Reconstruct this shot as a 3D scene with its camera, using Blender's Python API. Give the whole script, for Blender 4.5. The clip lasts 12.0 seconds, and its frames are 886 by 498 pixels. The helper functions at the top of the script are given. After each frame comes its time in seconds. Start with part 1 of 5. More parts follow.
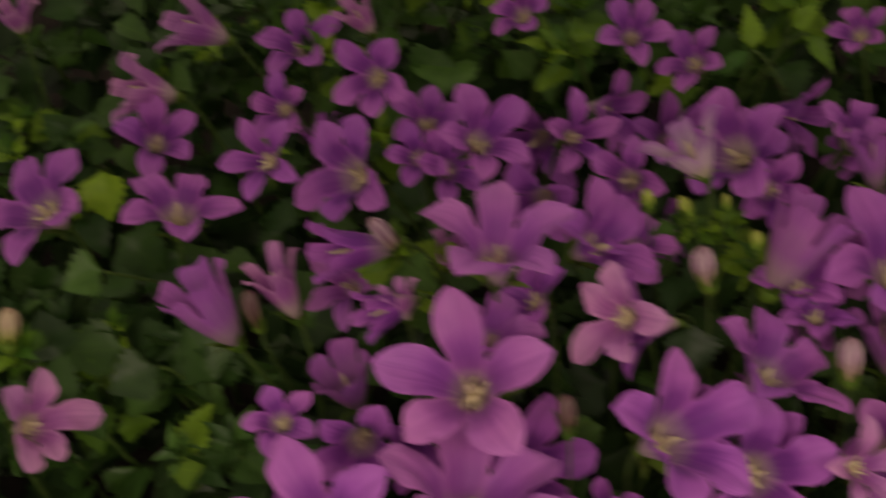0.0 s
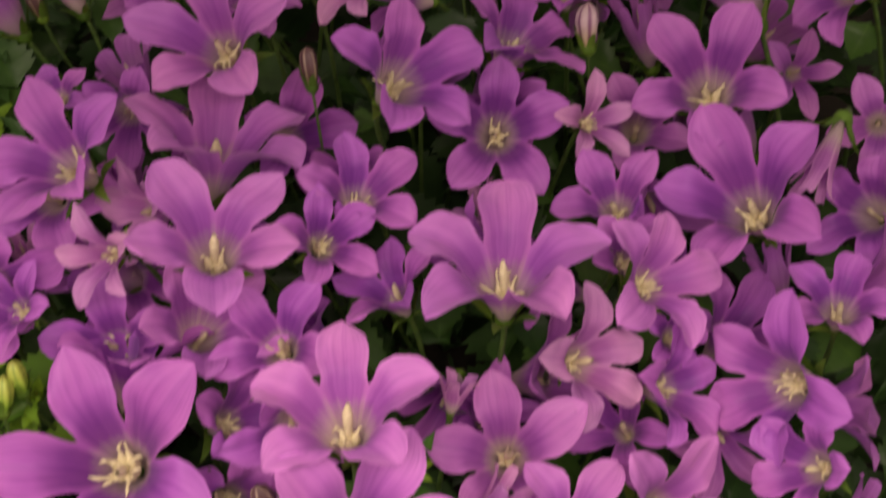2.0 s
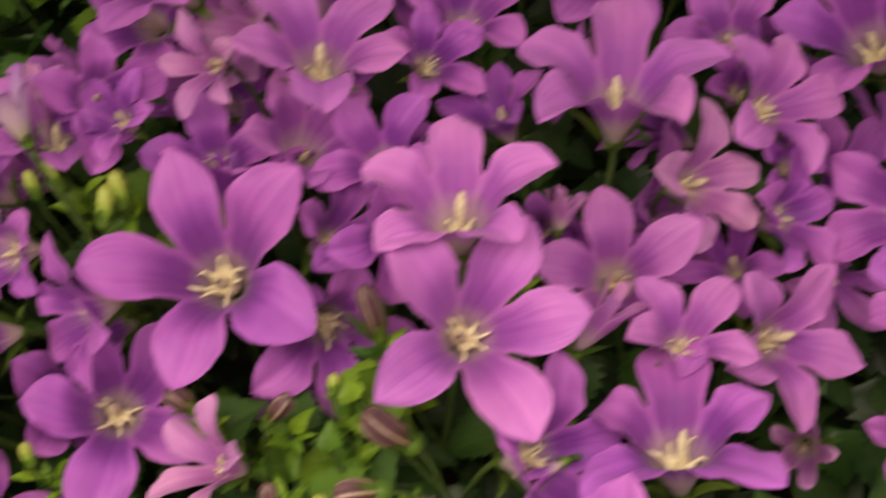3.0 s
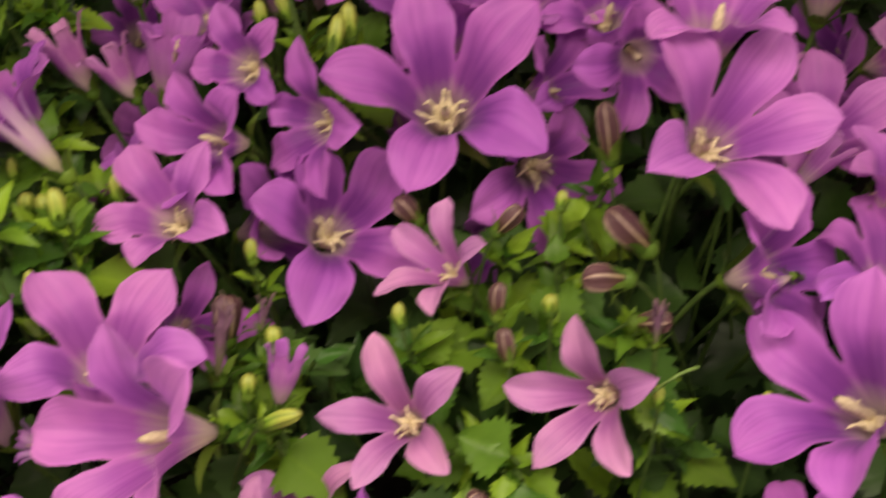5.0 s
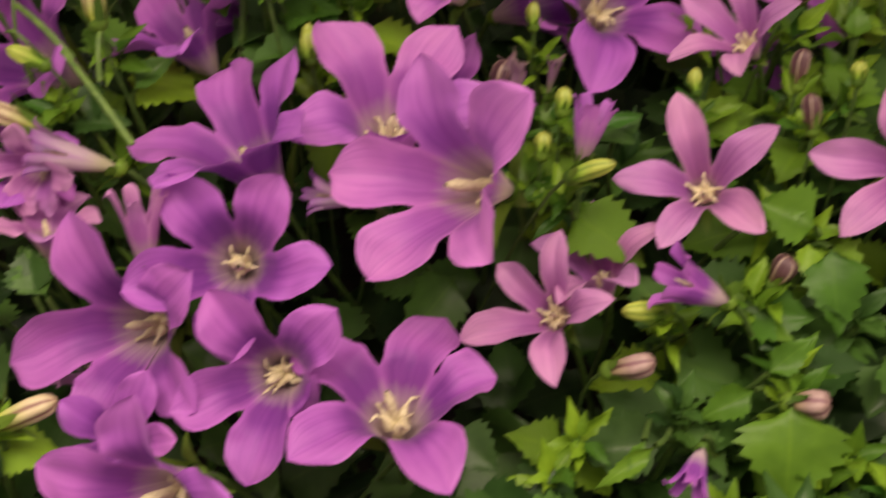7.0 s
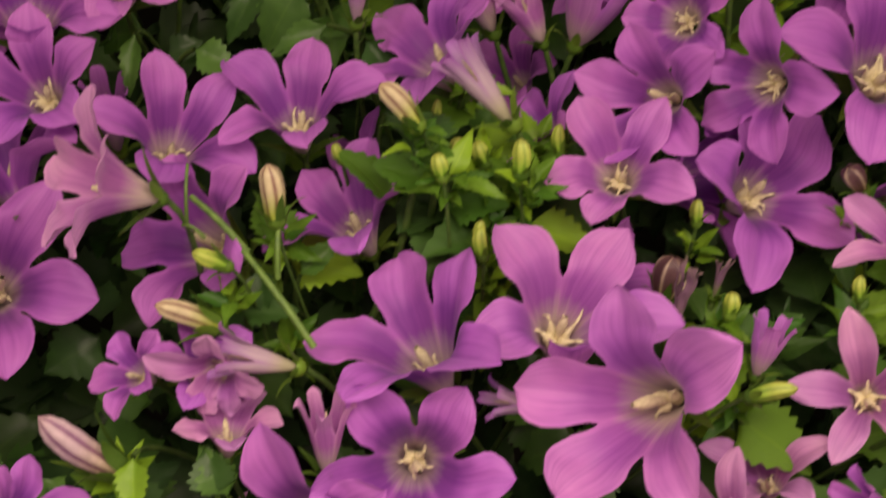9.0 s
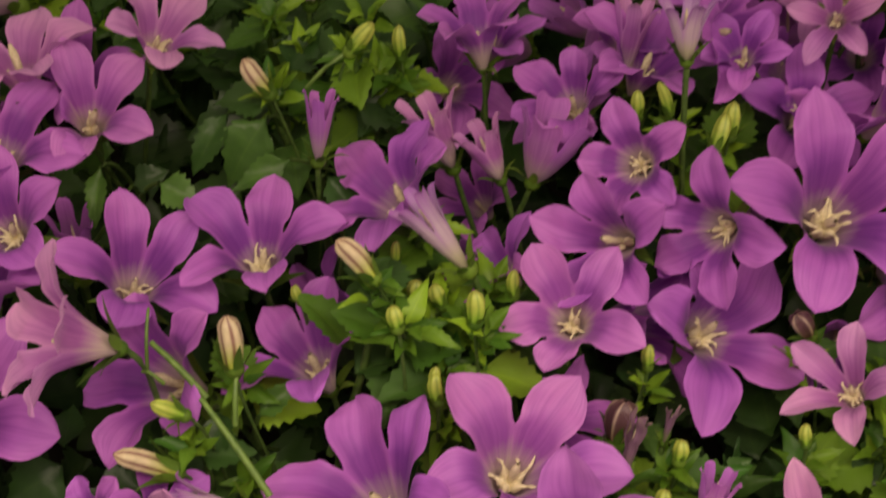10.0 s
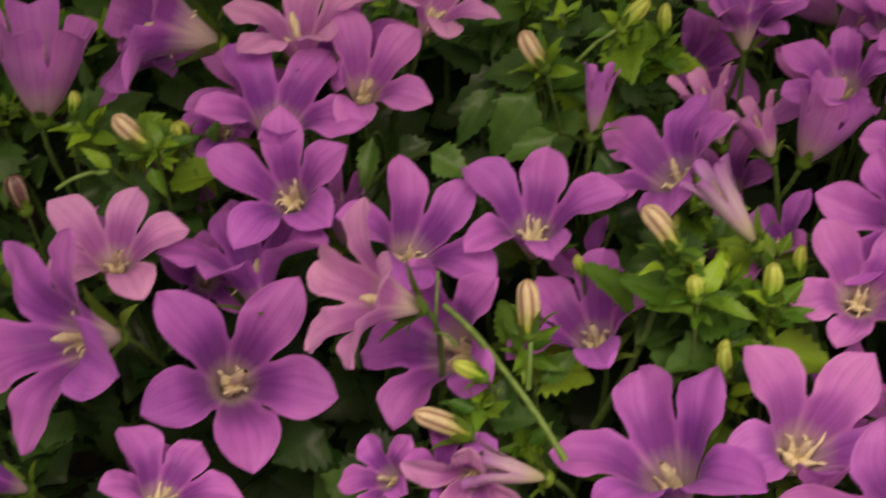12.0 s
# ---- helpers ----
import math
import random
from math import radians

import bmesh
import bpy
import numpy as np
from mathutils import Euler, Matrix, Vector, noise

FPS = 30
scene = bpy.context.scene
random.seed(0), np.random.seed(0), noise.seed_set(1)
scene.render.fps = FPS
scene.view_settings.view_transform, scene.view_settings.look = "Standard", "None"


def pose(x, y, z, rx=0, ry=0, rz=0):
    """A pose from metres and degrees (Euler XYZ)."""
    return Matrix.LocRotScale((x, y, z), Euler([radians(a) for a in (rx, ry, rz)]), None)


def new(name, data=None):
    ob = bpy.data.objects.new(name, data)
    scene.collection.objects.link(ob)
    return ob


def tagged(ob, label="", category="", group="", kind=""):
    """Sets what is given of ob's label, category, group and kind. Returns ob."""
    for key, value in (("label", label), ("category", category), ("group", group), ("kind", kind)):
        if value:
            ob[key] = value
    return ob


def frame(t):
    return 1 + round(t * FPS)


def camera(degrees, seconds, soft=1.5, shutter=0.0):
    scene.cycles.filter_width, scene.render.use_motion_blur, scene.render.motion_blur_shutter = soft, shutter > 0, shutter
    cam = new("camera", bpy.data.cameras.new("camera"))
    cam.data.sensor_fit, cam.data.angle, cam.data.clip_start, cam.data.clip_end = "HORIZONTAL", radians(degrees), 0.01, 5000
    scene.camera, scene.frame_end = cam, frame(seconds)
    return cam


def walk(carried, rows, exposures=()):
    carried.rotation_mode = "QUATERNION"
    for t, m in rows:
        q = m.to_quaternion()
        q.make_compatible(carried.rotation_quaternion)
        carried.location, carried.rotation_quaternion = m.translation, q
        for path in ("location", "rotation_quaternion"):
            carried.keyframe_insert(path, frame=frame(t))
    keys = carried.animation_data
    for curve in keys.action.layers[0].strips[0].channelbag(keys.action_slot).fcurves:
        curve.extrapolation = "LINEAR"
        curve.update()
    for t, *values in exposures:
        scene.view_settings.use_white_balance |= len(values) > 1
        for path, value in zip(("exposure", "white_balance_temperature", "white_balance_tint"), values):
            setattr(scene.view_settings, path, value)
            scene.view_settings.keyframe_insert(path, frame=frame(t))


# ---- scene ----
cam = camera(40, 12.0, soft=2.0, shutter=0.8)
PATH = [
    (0, pose(-0.00211, -0.08320, 0.28840, 32.47, 5.55, -5.95)),
    (0.4, pose(0.01459, -0.08869, 0.28515, 31.66, 4.63, -7.45)),
    (0.5, pose(0.01764, -0.09062, 0.28441, 31.63, 4.52, -7.71)),
    (1, pose(0.02609, -0.10155, 0.28262, 31.33, 4.48, -7.68)),
    (1.5, pose(0.03238, -0.11712, 0.27680, 29.75, 4.97, -7.14)),
    (2, pose(0.03263, -0.13251, 0.27130, 29.10, 5.46, -6.49)),
    (2.5, pose(0.03123, -0.14185, 0.26412, 28.88, 6.63, -5.40)),
    (3, pose(0.02112, -0.15177, 0.25525, 28.85, 7.03, -3.99)),
    (3.2, pose(0.01535, -0.15359, 0.25457, 28.52, 7.47, -3.23)),
    (4.8, pose(-0.01711, -0.18998, 0.24341, 35.22, 2.82, -1.51)),
    (5, pose(-0.02279, -0.19148, 0.24187, 35.09, 2.41, -1.35)),
    (5.5, pose(-0.03224, -0.19681, 0.23623, 34.54, 2.24, -0.72)),
    (6, pose(-0.04614, -0.20059, 0.23356, 33.93, 1.17, -0.54)),
    (6.5, pose(-0.05508, -0.20523, 0.22842, 33.46, 1.52, 0.07)),
    (7, pose(-0.06242, -0.20886, 0.22401, 32.61, 1.70, 0.72)),
    (7.2, pose(-0.06541, -0.20759, 0.22467, 31.66, 2.16, 1.10)),
    (8.8, pose(-0.09266, -0.18476, 0.24217, 30.43, -0.36, 0.80)),
    (9, pose(-0.09172, -0.18281, 0.24442, 30.78, -0.45, 0.72)),
    (9.5, pose(-0.08913, -0.17608, 0.24910, 30.97, -0.86, 0.86)),
    (10, pose(-0.08778, -0.16979, 0.25649, 31.98, -1.23, 0.71)),
    (10.5, pose(-0.09446, -0.17105, 0.25786, 33.72, -2.01, 0.69)),
    (11, pose(-0.10587, -0.17201, 0.25843, 34.30, -1.39, 1.62)),
    (11.5, pose(-0.11371, -0.17475, 0.25559, 33.68, -0.09, 3.09)),
    (12, pose(-0.11930, -0.17712, 0.25314, 32.67, 0.67, 3.98)),
]


walk(cam, PATH, exposures=[
    (0.0, -0.06, 6640, 10), (0.5, 0.03, 6620, 10), (1.0, 0.12, 6600, 10), (2.0, 0.28, 6460, 10), (3.0, 0.26, 6460, 10), (5.0, 0.18, 6560, 10),
    (7.0, 0.06, 6580, 10), (9.0, 0.0, 6740, 10), (10.0, -0.16, 6740, 10), (11.5, -0.12, 6720, 10), (12.0, -0.04, 6720, 10)])

# ---- light ----
world = bpy.data.worlds.new("room_light")
scene.world = world
world.use_nodes = True
world.node_tree.nodes["Background"].inputs[0].default_value = (1.0, 0.80, 0.655, 1)
world.node_tree.nodes["Background"].inputs[1].default_value = 0.45
# added area light just above the bed, source unseen; set by the brightness falloff
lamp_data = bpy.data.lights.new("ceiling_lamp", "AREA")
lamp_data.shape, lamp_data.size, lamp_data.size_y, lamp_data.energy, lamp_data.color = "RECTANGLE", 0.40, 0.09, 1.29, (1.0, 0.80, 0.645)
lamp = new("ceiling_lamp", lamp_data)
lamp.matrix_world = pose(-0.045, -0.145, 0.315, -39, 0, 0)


# ---- materials ----
def material(name):
    m = bpy.data.materials.new(name)
    m.use_nodes = True
    return m, m.node_tree, m.node_tree.nodes["Principled BSDF"]


def node(tree, kind, **values):
    n = tree.nodes.new(kind)
    for key, value in values.items():
        n.inputs[key].default_value = value
    return n


def ramp(tree, source, stops):
    r = tree.nodes.new("ShaderNodeValToRGB")
    while len(r.color_ramp.elements) < len(stops):
        r.color_ramp.elements.new(0.5)
    for e, (p, c) in zip(r.color_ramp.elements, stops):
        e.position, e.color = p, (*c, 1)
    tree.links.new(source, r.inputs[0])
    return r


def mixed(tree, blend, factor, a, b):
    n = tree.nodes.new("ShaderNodeMix")
    n.data_type, n.blend_type = "RGBA", blend
    for socket, value in ((n.inputs[0], factor), (n.inputs[6], a), (n.inputs[7], b)):
        if isinstance(value, (int, float)):
            socket.default_value = value
        elif isinstance(value, tuple):
            socket.default_value = (*value, 1)
        else:
            tree.links.new(value, socket)
    return n.outputs[2]


def sheet(tree, bsdf, through_colour, share):
    """Light that shines through a thin leaf or petal."""
    t = tree.nodes.new("ShaderNodeBsdfTranslucent")
    tree.links.new(through_colour, t.inputs[0])
    mix = tree.nodes.new("ShaderNodeMixShader")
    mix.inputs[0].default_value = share
    tree.links.new(bsdf.outputs[0], mix.inputs[1])
    tree.links.new(t.outputs[0], mix.inputs[2])
    tree.links.new(mix.outputs[0], tree.nodes["Material Output"].inputs[0])


def petal_material(name, edge, middle, throat, base):
    """Along the petal (v): greenish base, throat, lobe, rim; across it (u): fine veins and a darker midrib."""
    m, tree, bsdf = material(name)
    uv = tree.nodes.new("ShaderNodeUVMap")
    xyz = tree.nodes.new("ShaderNodeSeparateXYZ")
    tree.links.new(uv.outputs[0], xyz.inputs[0])
    rag = node(tree, "ShaderNodeTexNoise", Scale=1.0, Detail=3.0)
    rag_at = node(tree, "ShaderNodeMapping", Scale=(9.0, 1.2, 1.0))
    tree.links.new(uv.outputs[0], rag_at.inputs[0])
    tree.links.new(rag_at.outputs[0], rag.inputs[0])
    shift = tree.nodes.new("ShaderNodeMath")
    shift.operation = "MULTIPLY_ADD"
    shift.inputs[1].default_value = 0.14
    tree.links.new(rag.outputs[0], shift.inputs[0])
    lower = tree.nodes.new("ShaderNodeMath")
    lower.operation, lower.inputs[1].default_value = "SUBTRACT", 0.07
    tree.links.new(xyz.outputs[1], lower.inputs[0])
    tree.links.new(lower.outputs[0], shift.inputs[2])
    v = shift.outputs[0]
    along = ramp(tree, v, [(0.0, base), (0.10, base), (0.18, tuple((a + b) / 2 for a, b in zip(base, throat))), (0.27, throat), (0.40, throat), (0.60, middle), (0.86, edge), (1.0, edge)])
    side = ramp(tree, v, [(0.0, base), (0.13, base), (0.30, middle), (0.70, edge), (1.0, edge)])
    seam = ramp(tree, xyz.outputs[0], [(0.02, (1, 1, 1)), (0.17, (0, 0, 0)), (0.83, (0, 0, 0)), (0.98, (1, 1, 1))])
    veins_at = node(tree, "ShaderNodeMapping", Scale=(17.0, 1.8, 1.0))
    tree.links.new(uv.outputs[0], veins_at.inputs[0])
    veins = node(tree, "ShaderNodeTexNoise", Scale=1.0, Detail=3.0)
    tree.links.new(veins_at.outputs[0], veins.inputs[0])
    vein_tone = ramp(tree, veins.outputs[0], [(0.30, (0.80, 0.72, 0.84)), (0.50, (0.97, 0.96, 0.97)), (0.70, (1.06, 1.08, 1.04))])
    c = mixed(tree, "MIX", seam.outputs[0], along.outputs[0], side.outputs[0])
    c = mixed(tree, "MULTIPLY", 0.8, c, vein_tone.outputs[0])
    rib = ramp(tree, xyz.outputs[0], [(0.455, (1, 1, 1)), (0.5, (0.78, 0.66, 0.84)), (0.545, (1, 1, 1))])
    c = mixed(tree, "MULTIPLY", 0.7, c, rib.outputs[0])
    coords = tree.nodes.new("ShaderNodeTexCoord")
    blotch = node(tree, "ShaderNodeTexNoise", Scale=160.0, Detail=2.0)
    tree.links.new(coords.outputs["Object"], blotch.inputs[0])
    blotch_tone = ramp(tree, blotch.outputs[0], [(0.3, (0.86, 0.82, 0.92)), (0.7, (1.05, 1.05, 1.02))])
    c = mixed(tree, "MULTIPLY", 0.8, c, blotch_tone.outputs[0])
    info = tree.nodes.new("ShaderNodeObjectInfo")
    own = ramp(tree, info.outputs["Random"], [(0.0, (0.84, 0.76, 1.02)), (0.5, (1.0, 1.0, 1.0)), (1.0, (1.08, 1.10, 0.98))])
    c = mixed(tree, "MULTIPLY", 0.55, c, own.outputs[0])
    tree.links.new(c, bsdf.inputs["Base Color"])
    bsdf.inputs["Roughness"].default_value = 0.5
    bsdf.inputs["Specular IOR Level"].default_value = 0.25
    bsdf.inputs["Sheen Weight"].default_value = 0.08
    bump = node(tree, "ShaderNodeBump", Strength=0.15, Distance=0.0004)
    tree.links.new(veins.outputs[0], bump.inputs["Height"])
    tree.links.new(bump.outputs[0], bsdf.inputs["Normal"])
    sheet(tree, bsdf, c, 0.32)
    return m


def green_material(name, dark, light, share=0.22, rough=0.42, scale=260.0):
    """Leaf green that varies from leaf to leaf and over the blade, with raised veins."""
    m, tree, bsdf = material(name)
    coords = tree.nodes.new("ShaderNodeTexCoord")
    geo = tree.nodes.new("ShaderNodeNewGeometry")
    info = tree.nodes.new("ShaderNodeObjectInfo")
    blotch = node(tree, "ShaderNodeTexNoise", Scale=scale, Detail=4.0)
    tree.links.new(coords.outputs["Object"], blotch.inputs[0])
    add = tree.nodes.new("ShaderNodeMath")
    add.operation = "ADD"
    tree.links.new(geo.outputs["Random Per Island"], add.inputs[0])
    tree.links.new(info.outputs["Random"], add.inputs[1])
    frac = tree.nodes.new("ShaderNodeMath")
    frac.operation = "FRACT"
    tree.links.new(add.outputs[0], frac.inputs[0])
    own = ramp(tree, frac.outputs[0], [(0.0, dark), (0.65, tuple((a + b) / 2 for a, b in zip(dark, light))), (1.0, light)])
    tone = ramp(tree, blotch.outputs[0], [(0.3, (0.72, 0.76, 0.7)), (0.7, (1.12, 1.1, 1.0))])
    c = mixed(tree, "MULTIPLY", 0.9, own.outputs[0], tone.outputs[0])
    uv = tree.nodes.new("ShaderNodeUVMap")
    xyz = tree.nodes.new("ShaderNodeSeparateXYZ")
    tree.links.new(uv.outputs[0], xyz.inputs[0])
    rib = ramp(tree, xyz.outputs[0], [(0.46, (1, 1, 1)), (0.5, (1.35, 1.25, 1.1)), (0.54, (1, 1, 1))])
    c = mixed(tree, "MULTIPLY", 0.7, c, rib.outputs[0])
    tree.links.new(c, bsdf.inputs["Base Color"])
    bsdf.inputs["Roughness"].default_value = rough
    bsdf.inputs["Specular IOR Level"].default_value = 0.28
    bump = node(tree, "ShaderNodeBump", Strength=0.35, Distance=0.0006)
    tree.links.new(blotch.outputs[0], bump.inputs["Height"])
    tree.links.new(bump.outputs[0], bsdf.inputs["Normal"])
    sheet(tree, bsdf, c, share)
    return m


def plain_material(name, a, b, rough=0.6, scale=700.0):
    """A matt plant or soil surface with a fine mottle between two tones."""
    m, tree, bsdf = material(name)
    coords = tree.nodes.new("ShaderNodeTexCoord")
    mottle = node(tree, "ShaderNodeTexNoise", Scale=scale, Detail=5.0)
    tree.links.new(coords.outputs["Object"], mottle.inputs[0])
    c = ramp(tree, mottle.outputs[0], [(0.3, a), (0.7, b)])
    tree.links.new(c.outputs[0], bsdf.inputs["Base Color"])
    bsdf.inputs["Roughness"].default_value = rough
    bump = node(tree, "ShaderNodeBump", Strength=0.4, Distance=0.0005)
    tree.links.new(mottle.outputs[0], bump.inputs["Height"])
    tree.links.new(bump.outputs[0], bsdf.inputs["Normal"])
    return m


def bud_material(name, skin, rib, base, ridge=(0.28, 0.45)):
    """Pleated bud: coloured ribs between paler skin, greener towards the calyx."""
    m, tree, bsdf = material(name)
    uv = tree.nodes.new("ShaderNodeUVMap")
    xyz = tree.nodes.new("ShaderNodeSeparateXYZ")
    tree.links.new(uv.outputs[0], xyz.inputs[0])
    five = tree.nodes.new("ShaderNodeMath")
    five.operation, five.inputs[1].default_value = "MULTIPLY", 5.0
    tree.links.new(xyz.outputs[0], five.inputs[0])
    frac = tree.nodes.new("ShaderNodeMath")
    frac.operation = "FRACT"
    tree.links.new(five.outputs[0], frac.inputs[0])
    stripe = ramp(tree, frac.outputs[0], [(ridge[0], skin), (ridge[1], rib), (1 - ridge[1], rib), (1 - ridge[0], skin)])
    along = ramp(tree, xyz.outputs[1], [(0.12, base), (0.58, (1, 1, 1)), (0.86, (1, 1, 1)), (1.0, (0.72, 0.62, 0.60))])
    c = mixed(tree, "MULTIPLY", 1.0, stripe.outputs[0], along.outputs[0])
    coords = tree.nodes.new("ShaderNodeTexCoord")
    mottle = node(tree, "ShaderNodeTexNoise", Scale=900.0, Detail=3.0)
    tree.links.new(coords.outputs["Object"], mottle.inputs[0])
    tone = ramp(tree, mottle.outputs[0], [(0.3, (0.8, 0.8, 0.8)), (0.7, (1.1, 1.1, 1.1))])
    c = mixed(tree, "MULTIPLY", 0.8, c, tone.outputs[0])
    tree.links.new(c, bsdf.inputs["Base Color"])
    bsdf.inputs["Roughness"].default_value = 0.5
    return m


PETAL = {
    "violet": petal_material("violet_petal", (0.58, 0.182, 0.665), (0.50, 0.137, 0.595), (0.285, 0.066, 0.395), (0.62, 0.50, 0.50)),
    "pale": petal_material("pale_lilac_petal", (0.67, 0.325, 0.63), (0.63, 0.27, 0.60), (0.46, 0.155, 0.47), (0.66, 0.54, 0.51)),
    "white": petal_material("whitish_lilac_petal", (0.48, 0.19, 0.57), (0.57, 0.36, 0.60), (0.64, 0.50, 0.60), (0.60, 0.58, 0.38)),
}
PETAL["tube"] = petal_material("dull_violet_bell", (0.54, 0.175, 0.61), (0.49, 0.16, 0.56), (0.46, 0.18, 0.50), (0.50, 0.36, 0.42))
PETAL["rosy"] = petal_material("rosy_violet_petal", (0.63, 0.228, 0.67), (0.57, 0.186, 0.625), (0.41, 0.113, 0.505), (0.64, 0.52, 0.50))
PETAL["withered"] = petal_material("withered_petal", (0.26, 0.19, 0.17), (0.20, 0.11, 0.17), (0.24, 0.14, 0.20), (0.24, 0.26, 0.12))
CREAM = plain_material("cream_pistil", (0.54, 0.47, 0.27), (0.78, 0.71, 0.47), 0.55, 1500.0)
SEPAL = green_material("sepal_green", (0.07, 0.15, 0.02), (0.19, 0.32, 0.04))
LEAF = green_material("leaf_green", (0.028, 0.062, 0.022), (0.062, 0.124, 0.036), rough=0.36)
YOUNG = green_material("young_leaf_green", (0.045, 0.140, 0.018), (0.27, 0.46, 0.032), 0.26, 0.40)
STEM = plain_material("stem_green", (0.042, 0.090, 0.016), (0.095, 0.170, 0.030), 0.55)
FRESH_STEM = plain_material("fresh_stem_green", (0.070, 0.140, 0.022), (0.14, 0.24, 0.040), 0.5)
SOIL = plain_material("potting_soil", (0.012, 0.009, 0.007), (0.035, 0.026, 0.018), 0.95, 220.0)
BUD = {
    "cream": bud_material("cream_bud", (0.56, 0.47, 0.29), (0.24, 0.13, 0.10), (0.70, 1.0, 0.22), (0.26, 0.44)),
    "brown": bud_material("brown_bud", (0.33, 0.25, 0.19), (0.095, 0.045, 0.052), (0.9, 1.0, 0.55), (0.03, 0.14)),
    "lilac": bud_material("lilac_bud", (0.47, 0.34, 0.39), (0.21, 0.09, 0.18), (1.0, 1.05, 0.55), (0.25, 0.42)),
    "pink": bud_material("pinkish_bud", (0.36, 0.25, 0.23), (0.19, 0.09, 0.11), (0.8, 0.9, 0.5)),
    "yellow": bud_material("yellow_green_bud", (0.38, 0.46, 0.07), (0.24, 0.33, 0.05), (0.62, 0.95, 0.5)),
}


# ---- mesh helpers ----
def grid_mesh(name, points, mat, wrap=False, rows_at=None):
    """A sheet through rows of points, with u across and v along; wrap closes it round."""
    rows, cols = points.shape[:2]
    me = bpy.data.meshes.new(name)
    at = np.arange(rows * cols).reshape(rows, cols)
    side = np.roll(at, -1, axis=1) if wrap else at[:, 1:]
    left = at if wrap else at[:, :-1]
    quads = np.stack([left[:-1], side[:-1], side[1:], left[1:]], -1).reshape(-1, 4)
    me.from_pydata(points.reshape(-1, 3).tolist(), [], quads.tolist())
    u = np.repeat(np.linspace(0, 1, cols)[None], rows, 0)
    v = np.repeat((np.linspace(0, 1, rows) if rows_at is None else rows_at)[:, None], cols, 1)
    place = np.stack([u, v], -1).reshape(-1, 2)[quads.ravel()].copy()
    if wrap:
        last = (quads.ravel() % cols == 0) & (np.tile([0, 1, 1, 0], len(quads)) == 1)
        place[last, 0] = 1.0
    me.uv_layers.new(name="UVMap").data.foreach_set("uv", place.ravel())
    me.polygons.foreach_set("use_smooth", [True] * len(quads))
    me.materials.append(mat)
    return me


def joined(name, meshes):
    """Several sheets as one mesh; their first material stays."""
    verts, faces, uvs, base = [], [], [], 0
    for me in meshes:
        co = np.empty(len(me.vertices) * 3)
        me.vertices.foreach_get("co", co)
        verts += co.reshape(-1, 3).tolist()
        faces += [[v + base for v in p.vertices] for p in me.polygons]
        uv = np.empty(len(me.loops) * 2)
        me.uv_layers[0].data.foreach_get("uv", uv)
        uvs.append(uv)
        base += len(me.vertices)
    out = bpy.data.meshes.new(name)
    out.from_pydata(verts, [], faces)
    out.uv_layers.new(name="UVMap").data.foreach_set("uv", np.concatenate(uvs))
    out.polygons.foreach_set("use_smooth", [True] * len(faces))
    out.materials.append(meshes[0].materials[0])
    for me in meshes:
        bpy.data.meshes.remove(me)
    return out


def part(name, me, parent, label=""):
    ob = new(name, me)
    ob.parent = parent
    return tagged(ob, label)


def tube_points(centres, radii, sides=6):
    """Rings round a bent centre line."""
    centres = np.array(centres, float)
    ways = np.gradient(centres, axis=0)
    ways /= np.linalg.norm(ways, axis=1)[:, None] + 1e-12
    helper = np.where(np.abs(ways[:, :1]) < 0.8, [[1.0, 0, 0]], [[0, 1.0, 0]])
    a = np.cross(ways, helper)
    a /= np.linalg.norm(a, axis=1)[:, None]
    b = np.cross(ways, a)
    t = np.linspace(0, math.tau, sides, endpoint=False)
    ring = np.cos(t)[None, :, None] * a[:, None] + np.sin(t)[None, :, None] * b[:, None]
    return centres[:, None] + ring * np.array(radii)[:, None, None]


LOBE = (0, 0.15, 0.32, 0.50, 0.68, 0.82, 0.92, 0.975, 1.0)
WIDE = (LOBE, (0.20, 0.248, 0.288, 0.298, 0.264, 0.196, 0.116, 0.055, 0.004))
SLIM = (LOBE, (0.16, 0.185, 0.218, 0.225, 0.194, 0.138, 0.080, 0.036, 0.004))


STEPS = np.concatenate([np.linspace(0, 0.36, 6)[:-1], 0.36 + 0.64 * np.linspace(0, 1, 17) ** 0.95])


